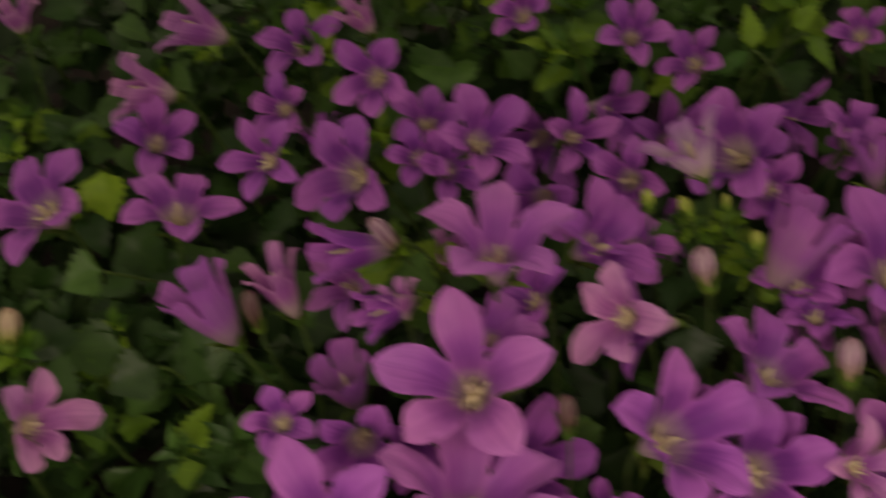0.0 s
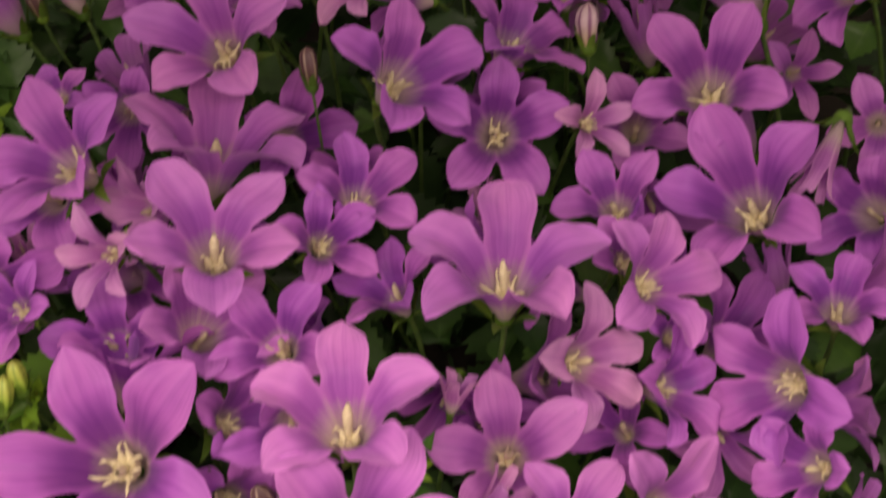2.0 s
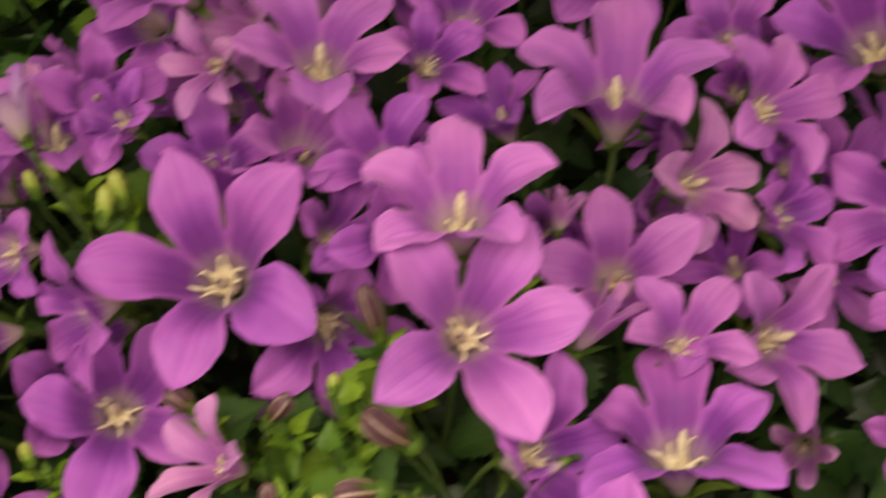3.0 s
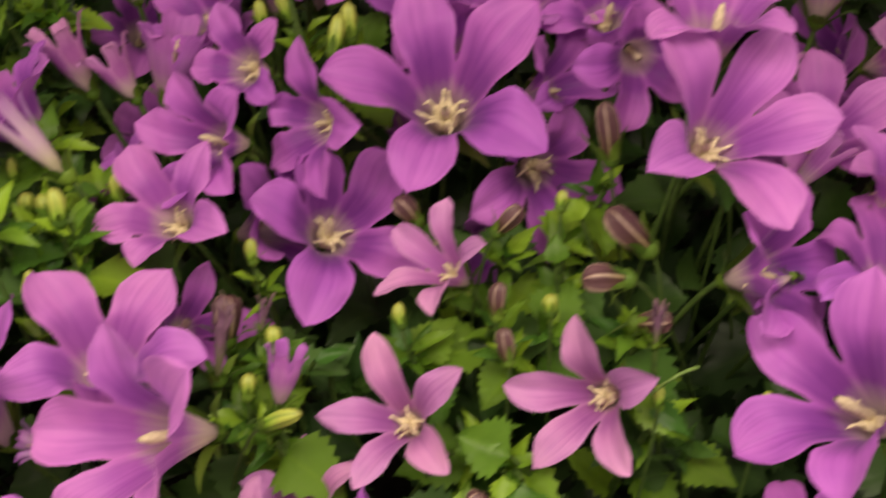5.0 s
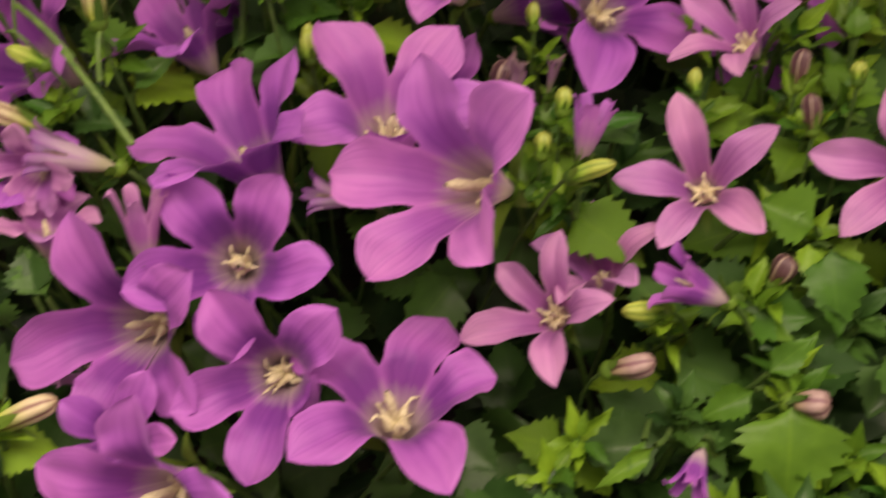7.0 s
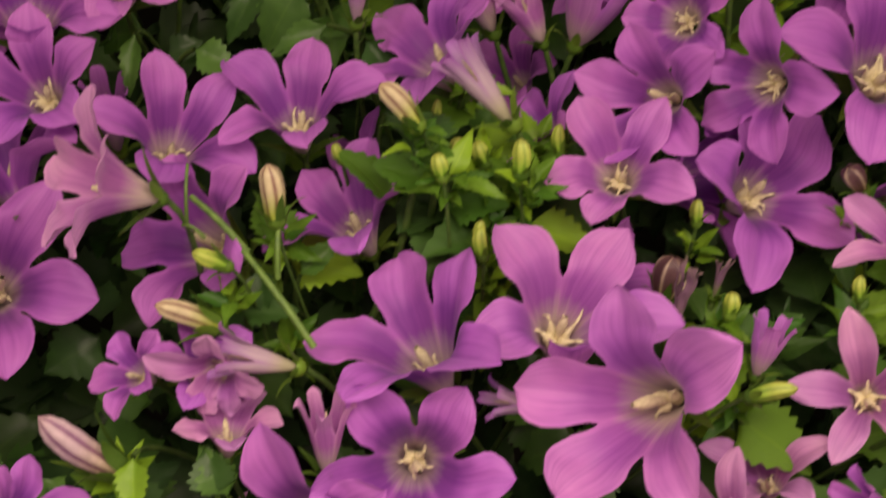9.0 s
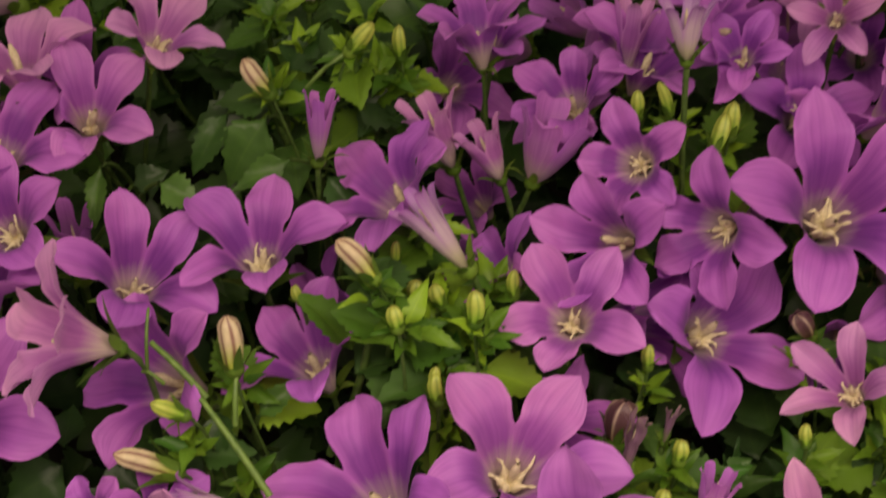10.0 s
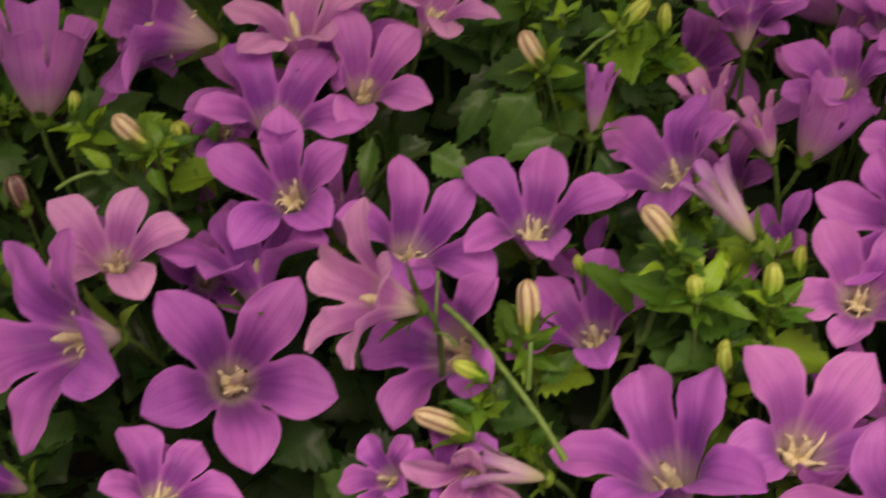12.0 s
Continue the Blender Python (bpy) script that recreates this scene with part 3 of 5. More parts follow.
bloom(-0.0429, -0.0807, 0.0920, 26, -35, 5, 15.1, 0.14, "violet", ((5, 1.01), (12, 1.02), (7, 0.81), (-10, 0.93), (-3, 1.18)))
bloom(-0.0266, -0.0926, 0.0971, 33, -177, 20, 9.8, 0.41, "pale", ((-3, 0.99), (-3, 1.04), (3, 1.04), (4, 0.94), (-1, 0.96)), slim=True)
bloom(0.0199, -0.0985, 0.1010, 51, -21, 41, 13.4, 0.16, "violet", ((-2, 0.94), (0, 1.06), (1, 0.97), (0, 1.00), (0, 1.00)))
bloom(0.0372, -0.0966, 0.0985, 28, 90, 65, 15.6, 0.22, "violet", ((1, 0.78, 0.14), (-12, 1.13, 0.11), (8, 1.14), (-0, 0.84), (2, 1.09)))
bloom(-0.0455, -0.0702, 0.1038, 59, -146, 63, 11.2, 0.16, "violet", ((-5, 1.08), (-9, 1.22), (11, 1.17), (6, 0.79), (-8, 0.96)))
bloom(-0.0667, -0.0832, 0.0995, 17, -135, 34, 11.0, 0.35, "rosy", ((-10, 0.86, 0.12), (-3, 1.12), (4, 1.09), (3, 1.06), (8, 0.95)))
bloom(-0.0748, -0.1049, 0.0946, 6, -1, 58, 15.1, 0.37, "rosy", ((0, 1.01), (-0, 1.01), (0, 0.98, 0.14), (0, 0.46, 0.50), (2, 1.03)), joint=0.40)
bloom(-0.0645, -0.1186, 0.0985, 44, -146, 20, 15.2, 0.58, "rosy", ((-8, 1.02), (0, 1.02), (0, 1.18), (-10, 1.00), (0, 1.03)), joint=0.42)
bloom(-0.0331, -0.1139, 0.0912, 23, -132, 13, 11.5, 0.41, "pale", ((-2, 0.96, 0.07), (-2, 1.01), (1, 1.02), (1, 1.03), (2, 0.99, 0.14)), slim=True)
bloom(-0.0063, -0.1127, 0.0927, 44, -135, 1, 11.7, 0.44, "pale", ((-2, 0.98), (-2, 0.99), (-0, 1.00), (-2, 1.02), (6, 1.01)), slim=True)
bloom(-0.0944, -0.1083, 0.0916, 28, 145, 31, 15.1, 0.45, "violet", ((3, 0.99), (-7, 0.98), (1, 1.28), (15, 0.94), (-7, 0.91)), joint=0.40)
bloom(-0.0467, -0.1234, 0.0855, 20, 141, 18, 9.6, 0.35, "pale", ((0, 1.00), (0, 0.95, 0.09), (1, 0.95), (-1, 0.98), (-0, 1.02)), slim=True)
bloom(-0.0542, -0.1307, 0.0871, 28, -155, 71, 10.4, 0.26, "pale", ((5, 1.09), (1, 1.01), (9, 0.97), (-8, 0.80), (-9, 1.14, 0.14)), slim=True)
bloom(-0.0952, -0.1239, 0.0880, 30, -90, 70, 13.6, 0.34, "violet", ((14, 1.00), (8, 0.97), (0, 1.02), (-2, 1.04), (0, 0.96)), joint=0.40)
bloom(-0.0893, -0.1386, 0.0834, 35, -100, 1, 13.4, 0.33, "violet", ((-3, 0.99), (0, 0.46, 0.50), (-1, 1.00), (0, 1.03), (4, 0.98)), joint=0.40)
bloom(-0.0735, -0.1406, 0.0829, 15, 84, 65, 15.7, -0.02, "violet", ((-1, 1.04), (-2, 1.06), (5, 1.07), (6, 0.85), (-9, 0.97)), joint=0.40)
bloom(-0.1081, -0.1316, 0.0837, 44, -117, 5, 14.8, 0.39, "violet", ((2, 0.78), (-6, 0.98, 0.09), (-2, 1.02), (-1, 1.17), (10, 1.14)), joint=0.43)
bloom(-0.1004, -0.1585, 0.0913, 47, -119, 53, 14.1, 0.28, "violet", ((0, 1.00), (-1, 1.00), (1, 1.01), (-0, 0.98), (0, 1.00)), joint=0.40)
bloom(-0.1533, -0.0686, 0.0979, 12, -114, 67, 12.3, 0.38, "violet", ((2, 0.99), (3, 0.94), (-4, 1.00), (-4, 1.04), (3, 1.05, 0.14)))
bloom(-0.1328, -0.0747, 0.0937, 17, 13, 32, 13.1, 0.43, "violet", ((9, 0.90), (-7, 0.99), (-2, 1.06), (0, 1.00), (-0, 1.05, 0.14)))
bloom(-0.1145, -0.0699, 0.0952, 10, 109, 39, 13.3, 0.31, "violet", ((-5, 1.02), (5, 1.03, 0.14), (-2, 0.91), (-1, 1.10), (2, 0.95)))
bloom(-0.1367, -0.0942, 0.1105, 58, -172, 22, 12.4, 0.30, "pale", ((0, 0.95), (4, 1.00), (-4, 1.08), (4, 1.05), (0, 0.95)), joint=0.40)
bloom(-0.1054, -0.0867, 0.0922, 26, 145, 68, 12.8, 0.30, "violet", ((-1, 1.07), (2, 1.01), (2, 1.02), (3, 0.99), (-7, 0.91)))
bloom(-0.1596, -0.0943, 0.0833, 22, -40, 37, 16.5, 0.37, "violet", ((-3, 0.96), (-2, 1.06), (2, 1.04), (1, 0.95), (2, 0.96)))
bloom(-0.1428, -0.0487, 0.1011, 11, -38, 12, 11.9, 0.40, "rosy", ((-0, 1.03), (3, 0.96), (-2, 1.02), (0, 0.46, 0.50), (-1, 0.99, 0.14)))
bloom(-0.1792, -0.0390, 0.1030, 57, -172, 24, 18.0, 0.22, "violet", ((0, 1.00), (4, 1.06), (-3, 0.94), (2, 1.05), (0, 0.98)), joint=0.45)
bloom(-0.1543, -0.0414, 0.1062, 20, 101, 61, 13.0, 0.16, "pale", ((4, 0.99), (0, 0.96, 0.14), (2, 0.96), (0, 1.00), (-6, 0.99)))
bloom(-0.1317, -0.0374, 0.1079, 22, 17, 48, 10.4, 0.27, "pale", ((-0, 1.06), (6, 0.97), (-4, 0.92), (0, 1.00), (-2, 0.99)))
bloom(-0.1555, -0.0566, 0.1027, 13, 34, 30, 14.3, 0.19, "violet", ((-3, 1.00), (0, 1.01), (1, 0.98), (0, 0.46, 0.50), (2, 1.00)))
bloom(-0.1784, -0.0804, 0.0962, 11, 22, 66, 11.6, 0.30, "pale", ((-3, 0.89), (-4, 1.06), (0, 1.00), (-0, 1.05), (7, 0.99, 0.14)))
bloom(-0.1827, -0.0972, 0.0997, 44, -146, 50, 17.4, 0.19, "violet", ((-6, 0.98), (1, 1.17), (13, 0.94), (-8, 0.91), (0, 1.00)))
bloom(-0.1650, -0.1152, 0.0903, 34, 49, 20, 10.6, 0.17, "violet", ((-2, 0.86), (-2, 1.03), (0, 1.00), (0, 1.00), (3, 1.04)))
bloom(0.0023, 0.0583, 0.1057, 26, -41, 10, 10.2, 0.28, "violet", ((-2, 0.97), (-1, 1.06), (2, 1.03), (1, 0.95), (1, 0.96)))
bloom(0.0209, 0.0612, 0.0982, 40, -56, 6, 9.1, 0.22, "violet", ((-2, 0.95), (-2, 1.02), (3, 1.06), (1, 0.89), (0, 1.00)), slim=True)
bloom(-0.0402, 0.0625, 0.1036, 28, -130, 17, 9.5, 0.21, "violet", ((-1, 0.95), (-3, 1.06), (7, 0.99), (-3, 0.93), (0, 1.01, 0.14)), slim=True)
bloom(-0.0165, 0.0691, 0.1147, 43, -116, 15, 8.6, 0.22, "violet", ((2, 0.87), (-8, 0.94), (-4, 1.04), (1, 1.09), (10, 1.00)))
bloom(0.0471, 0.0462, 0.1065, 35, -160, 22, 11.6, 0.35, "violet", ((-0, 0.87), (-7, 1.05), (5, 1.07), (3, 0.99), (0, 1.00)))
bloom(0.0703, 0.0200, 0.1020, 6, 94, 9, 14.9, 0.29, "violet", ((1, 1.14), (10, 0.95, 0.14), (-2, 0.90), (0, 1.00), (-6, 1.04)))
bloom(0.1035, 0.0064, 0.0986, 56, -166, 61, 10.9, 0.24, "violet", ((-4, 1.00), (1, 0.99), (2, 0.95), (-4, 1.08), (8, 0.93)))
bloom(0.0452, 0.0059, 0.0987, 34, 24, 63, 12.9, 0.23, "violet", ((1, 0.92), (-10, 0.96), (-4, 1.13), (11, 1.07), (-0, 0.81)))
bloom(0.0206, 0.0306, 0.1074, 45, -12, 56, 12.1, 0.15, "violet", ((13, 0.88), (-7, 0.98), (-5, 1.06), (0, 1.00), (-1, 1.03)))
bloom(-0.0823, 0.0141, 0.1003, 55, -12, 35, 9.7, 0.35, "pale", ((-6, 1.24), (9, 0.96), (-8, 1.01), (14, 1.02), (-10, 0.78)))
bloom(-0.0855, 0.0610, 0.1013, 21, 179, 6, 13.5, 0.06, "violet", ((0, 1.00), (2, 1.02), (3, 0.98), (0, 1.00), (-5, 0.95)))
bloom(0.0355, 0.0820, 0.1023, 15, -70, 50, 8.2, 0.23, "violet", ((6, 1.00), (3, 0.89), (-5, 0.94), (-3, 0.99), (-1, 1.07)))
bloom(-0.0567, 0.0540, 0.1033, 21, 45, 22, 11.4, 0.08, "violet", ((2, 0.84), (0, 1.00), (-1, 1.02), (-3, 0.98), (0, 1.06)))
bloom(0.0264, -0.1183, 0.0990, 38, -180, 17, 16.2, 0.44, "violet", ((-0, 0.98, 0.14), (0, 1.00), (0, 1.00), (2, 1.03), (-2, 0.99)))
bloom(-0.0606, -0.0724, 0.1034, 47, -141, 10, 11.6, 0.39, "violet", ((0, 1.00), (-2, 1.00, 0.05), (2, 1.04), (6, 0.92), (-6, 1.03)))
bloom(-0.0567, -0.0593, 0.1056, 42, -139, 17, 9.8, 0.19, "violet", ((0, 1.00), (-2, 0.96, 0.14), (-2, 1.06), (5, 1.08), (-1, 0.87)))
bloom(-0.0411, -0.0379, 0.1118, 56, -41, 5, 10.4, 0.16, "violet", ((-9, 0.78, 0.14), (-6, 1.08), (0, 1.00), (-6, 1.08), (14, 1.11)))
bloom(-0.0199, -0.0241, 0.1061, 54, -150, 12, 10.0, 0.29, "pale", ((10, 0.93), (-8, 0.93), (1, 1.03), (0, 1.00), (-1, 1.11)))
bloom(-0.0940, -0.0616, 0.0998, 36, 161, 41, 14.0, 0.24, "violet", ((0, 0.95), (2, 1.13), (17, 0.89), (-14, 0.87), (-5, 1.10)))
bloom(-0.0770, -0.0712, 0.0941, 42, 164, 12, 9.1, 0.20, "violet", ((0, 1.00), (0, 1.00), (-1, 0.91), (5, 1.07), (-3, 0.78)))
bloom(-0.1666, -0.0542, 0.0944, 24, -98, 63, 6.8, 0.24, "violet", ((-2, 0.98), (0, 1.00), (9, 0.92), (-7, 0.96), (0, 1.00)))
bloom(-0.1586, -0.0776, 0.0912, 32, 106, 12, 14.8, 0.27, "violet", ((0, 1.00), (8, 0.94), (-7, 0.89), (1, 1.06), (0, 1.00)))
bloom(-0.1273, -0.0909, 0.0919, 38, -166, 53, 14.2, 0.19, "violet", ((-2, 1.03), (0, 1.00), (-1, 0.98), (0, 1.00), (3, 0.97)))
bloom(-0.1246, -0.1112, 0.0913, 19, 11, 32, 8.1, 0.24, "violet", ((0, 1.00), (0, 1.00), (1, 0.99), (0, 0.94, 0.14), (-2, 1.00, 0.14)))
bloom(-0.1343, -0.1121, 0.0913, 33, -170, 67, 7.1, 0.19, "violet", ((0, 1.00), (-4, 0.93), (0, 1.00), (-1, 0.91), (3, 0.97)))
bloom(-0.1205, -0.1195, 0.0898, 30, 83, 54, 7.7, 0.25, "pale", ((1, 0.91), (-1, 1.01), (3, 0.89), (0, 1.00), (-3, 0.99)))
bloom(-0.1461, -0.1323, 0.0904, 49, 16, 8, 8.0, 0.41, "violet", ((1, 1.11), (8, 0.90), (-8, 0.91), (0, 1.00), (0, 1.00)))
bloom(0.0178, -0.1335, 0.0911, 39, 130, 29, 9.0, 0.31, "violet", ((7, 0.96), (-6, 0.93), (0, 1.00), (0, 1.00), (1, 1.01)))
bloom(-0.0390, -0.0409, 0.1109, 17, -155, 61, 7.9, 0.20, "violet", ((-5, 1.08), (4, 1.01), (0, 1.00), (5, 0.97), (-4, 0.84)))
bloom(0.0182, -0.0415, 0.0995, 24, 135, 21, 9.6, 0.34, "violet", ((0, 1.00), (-3, 0.98), (0, 1.00), (5, 0.98), (-2, 0.93)))
bloom(-0.0245, -0.0496, 0.0997, 46, 72, 62, 11.0, 0.60, "violet", ((-13, 1.28), (0, 1.00), (0, 0.95, 0.10), (18, 1.20), (-18, 0.78)))
bloom(0.0885, -0.0519, 0.0925, 12, 93, 36, 9.9, 0.21, "violet", ((-0, 1.01), (0, 1.00), (0, 0.97), (0, 1.00), (-0, 0.96)))
bloom(0.0776, -0.0769, 0.0913, 47, -176, 4, 9.6, 0.37, "violet", ((-4, 1.00, 0.14), (3, 1.05), (1, 0.90), (0, 1.00), (0, 1.00)))
bloom(0.0891, 0.0379, 0.1106, 5, 173, 38, 9.0, 0.19, "violet", ((5, 0.95), (0, 1.00), (5, 0.97), (-11, 0.92), (2, 1.09)))
bloom(-0.0240, 0.0578, 0.1009, 41, -149, 39, 11.9, 0.26, "violet", ((-4, 0.80), (-7, 1.14), (11, 1.01), (-7, 0.98), (9, 1.07)))
bloom(-0.0328, 0.0964, 0.0979, 13, -168, 38, 9.8, 0.15, "violet", ((0, 1.00), (-6, 0.96), (-1, 1.04), (4, 0.87), (2, 1.03)))
bloom(-0.0626, 0.0749, 0.0987, 27, -34, 67, 9.0, 0.30, "violet", ((0, 1.00), (0, 1.00), (-9, 1.01), (7, 1.08), (0, 0.85)))
bloom(0.0062, 0.0224, 0.1059, 31, 166, 56, 8.1, 0.19, "violet", ((0, 1.00), (-3, 0.91), (-1, 1.01), (0, 1.00), (5, 0.91)))
bloom(-0.0397, 0.0097, 0.0978, 4, -98, 60, 7.3, 0.11, "violet", ((-0, 1.03), (0, 1.00), (-0, 0.89), (1, 0.93), (0, 1.00)))
bloom(-0.0258, 0.0024, 0.0990, 48, -95, 1, 9.7, 0.37, "violet", ((-4, 1.09), (0, 1.00), (2, 1.00), (3, 0.88), (0, 1.00)))
bloom(0.0734, 0.0534, 0.0981, 21, 26, 46, 8.5, 0.18, "violet", ((2, 0.83), (0, 1.00), (-3, 0.89, 0.04), (-0, 1.00), (0, 1.00)))
bloom(0.0910, 0.0271, 0.0960, 9, -24, 19, 12.2, 0.12, "violet", ((-9, 0.87), (-5, 1.12), (7, 1.04), (0, 0.46, 0.50), (6, 0.97)))
bloom(0.0557, 0.0165, 0.0974, 15, 84, 29, 7.4, 0.06, "violet", ((10, 0.78), (-4, 0.95, 0.14), (0, 1.00), (-2, 1.04), (0, 1.00)))
bloom(0.1118, 0.0324, 0.0965, 25, -26, 28, 11.8, 0.28, "violet", ((0, 1.00), (0, 0.98), (-2, 1.00), (1, 0.97), (0, 1.00)))
bloom(-0.0045, 0.0570, 0.0995, 35, -45, 10, 7.9, 0.20, "violet", ((-4, 0.87), (0, 1.00), (0, 1.00), (-2, 0.98), (4, 1.02)))
bloom(0.0464, 0.0761, 0.0983, 28, -172, 60, 8.0, 0.16, "violet", ((-0, 1.00), (3, 0.96), (0, 1.00), (-5, 0.94), (5, 0.93)))
bloom(0.0145, 0.0963, 0.0975, 23, -162, 16, 7.3, 0.18, "violet", ((0, 1.00), (-0, 0.92), (-4, 0.93), (0, 1.00), (5, 0.91)))
bloom(0.0813, 0.0785, 0.0967, 19, 179, 54, 6.7, 0.19, "violet", ((0, 0.94), (-6, 0.90), (0, 1.00), (6, 0.89), (0, 1.00)))
bloom(0.0733, 0.0491, 0.0979, 46, -55, 58, 6.1, 0.12, "violet", ((1, 0.78), (0, 1.00), (1, 0.89), (0, 1.00), (-4, 0.95)))
bloom(-0.0101, -0.0724, 0.0925, 53, -60, 51, 14.4, 0.09, "violet", ((-2, 0.96), (0, 0.80, 0.30), (0, 0.50, 0.50), (2, 1.03), (0, 1.00)))
bloom(-0.0774, -0.0253, 0.0955, 8, 86, 68, 8.8, 0.29, "violet", ((-7, 0.96), (0, 1.00), (0, 1.00), (7, 1.09), (1, 0.82)))
bloom(-0.0543, -0.0274, 0.0979, 17, 103, 60, 10.0, 0.19, "violet", ((-2, 1.02), (0, 1.00), (3, 0.97, 0.01), (0, 1.00), (1, 0.86)))
bloom(-0.0266, -0.0449, 0.1006, 20, -83, 32, 11.7, 0.16, "violet", ((0, 1.00), (-1, 0.98), (0, 1.01), (0, 1.00), (0, 1.00)))
bloom(-0.0077, 0.0692, 0.1004, 10, -43, 44, 8.5, 0.12, "violet", ((-1, 0.97), (-0, 0.89), (0, 1.00), (1, 1.01), (0, 1.00)))
bloom(0.0282, 0.0489, 0.0989, 39, -132, 39, 8.6, 0.22, "violet", ((0, 1.00), (-4, 0.99), (4, 1.01), (0, 0.91), (0, 1.00)))
bloom(0.0542, 0.0419, 0.0987, 45, -72, 60, 8.1, 0.21, "violet", ((-1, 0.93), (0, 1.00), (-0, 0.93), (1, 1.02), (0, 1.00)))
bloom(-0.0103, 0.0600, 0.1007, 19, -96, 55, 7.0, 0.24, "violet", ((1, 1.00, 0.14), (4, 0.92, 0.03), (0, 1.00), (-4, 0.90), (0, 1.00)))
bloom(-0.0371, 0.0781, 0.0995, 31, -134, 71, 7.5, 0.19, "violet", ((2, 0.99), (-0, 0.91), (0, 1.00), (-1, 0.89), (0, 1.00)))
bloom(0.0778, 0.0225, 0.0952, 20, -54, 50, 8.0, 0.21, "violet", ((1, 0.94), (0, 1.00), (0, 1.00), (0, 0.95), (-2, 0.99)))
bloom(0.0616, -0.0534, 0.0928, 25, -42, 44, 6.1, 0.24, "violet", ((-1, 0.96, 0.14), (0, 1.00), (-1, 0.91), (0, 1.00), (2, 0.92, 0.11)))
bloom(0.0571, -0.0391, 0.0944, 23, -22, 5, 8.3, 0.25, "violet", ((4, 0.91), (0, 1.00), (0, 1.00), (-5, 0.94), (-0, 1.07)))
bloom(0.0537, 0.0221, 0.0990, 16, 126, 37, 8.7, 0.08, "violet", ((1, 0.97), (0, 0.46, 0.50), (2, 1.00, 0.14), (0, 1.00), (-2, 0.84)))
bloom(0.0270, 0.0335, 0.1012, 21, 10, 50, 8.0, 0.11, "violet", ((-3, 0.83), (0, 1.00), (1, 0.98), (1, 0.99), (0, 1.00)))
bloom(-0.0652, -0.0420, 0.0992, 23, -178, 27, 10.5, 0.32, "violet", ((-8, 0.92), (-5, 1.18), (13, 1.07), (2, 0.80), (-3, 1.01)))
bloom(-0.0802, -0.0287, 0.0998, 25, 115, 55, 10.2, 0.42, "violet", ((0, 1.00), (-3, 0.93), (2, 0.96), (0, 1.00), (1, 0.96)))
bloom(-0.0524, -0.0362, 0.1031, 15, 47, 29, 12.4, 0.22, "violet", ((-3, 0.96), (3, 1.04), (0, 0.93, 0.14), (0, 1.00), (0, 1.00)))
bloom(-0.1218, -0.1141, 0.0954, 64, -107, 42, 8.0, 0.30, "pale", ((-7, 0.78, 0.14), (-8, 1.04), (0, 1.00), (4, 1.22), (14, 0.83, 0.12)))
side_bell((-0.0366, 0.0319, 0.0941), (-0.0400, 0.0380, 0.1041), 6.4, "pale")
side_bell((0.0493, 0.0227, 0.0960), (0.0585, 0.0310, 0.1080), 8.2, "tube")
side_bell((0.0395, 0.0376, 0.1126), (0.0360, 0.0423, 0.1194), 6.5, "white")
side_bell((-0.0591, 0.0857, 0.0990), (-0.0680, 0.0844, 0.1061), 8.4, "pale")
side_bell((-0.0484, 0.0999, 0.0985), (-0.0570, 0.1003, 0.1069), 8.6, "pale")
side_bell((-0.0477, 0.0273, 0.0959), (-0.0531, 0.0334, 0.1076), 7.4, "tube")
side_bell((0.0884, 0.0048, 0.0940), (0.0817, 0.0168, 0.1040), 8.6, "tube")
side_bell((-0.0823, -0.0770, 0.1030), (-0.0906, -0.0707, 0.1113), 3.4, "white")
side_bell((-0.0764, -0.0550, 0.0948), (-0.0806, -0.0503, 0.1014), 5.2, "pale")
side_bell((-0.1057, -0.0554, 0.0996), (-0.1051, -0.0494, 0.1087), 3.0, "tube")
side_bell((-0.0496, -0.0480, 0.1170), (-0.0507, -0.0435, 0.1250), 3.9, "white")
side_bell((-0.1069, -0.1247, 0.0875), (-0.1068, -0.1181, 0.0964), 4.6, "pale")
side_bell((-0.0558, -0.0354, 0.0974), (-0.0542, -0.0282, 0.1082), 4.8, "pale")
side_bell((-0.0784, -0.1161, 0.0910), (-0.0854, -0.1163, 0.0931), 2.5, "white")
side_bell((-0.0318, -0.1319, 0.0910), (-0.0397, -0.1299, 0.0945), 4.8, "violet")
side_bell((-0.0369, -0.1517, 0.0912), (-0.0390, -0.1570, 0.0907), 3.1, "violet")
side_bell((0.0217, -0.0986, 0.0996), (0.0164, -0.1007, 0.0990), 2.3, "violet")
side_bell((-0.0159, 0.0397, 0.1014), (-0.0303, 0.0365, 0.1072), 7.2, "violet")
side_bell((-0.0131, 0.0256, 0.1051), (-0.0230, 0.0216, 0.1078), 5.9, "violet")
side_bell((-0.0153, 0.0222, 0.1045), (-0.0166, 0.0254, 0.1097), 4.1, "pale")
side_bell((0.0954, -0.0225, 0.0999), (0.0876, -0.0333, 0.0963), 4.4, "pale")
side_bell((0.0251, -0.0638, 0.1001), (0.0271, -0.0601, 0.1040), 3.8, "pale")
side_bell((0.0254, -0.0816, 0.0970), (0.0332, -0.0766, 0.1026), 4.1, "pale")
side_bell((-0.0843, -0.0523, 0.0942), (-0.0891, -0.0465, 0.1037), 5.7, "pale")
side_bell((-0.0168, 0.0930, 0.1011), (-0.0203, 0.0956, 0.1076), 5.4, "pale")
side_bell((-0.0936, 0.1106, 0.0983), (-0.0939, 0.1131, 0.1045), 6.0, "pale")
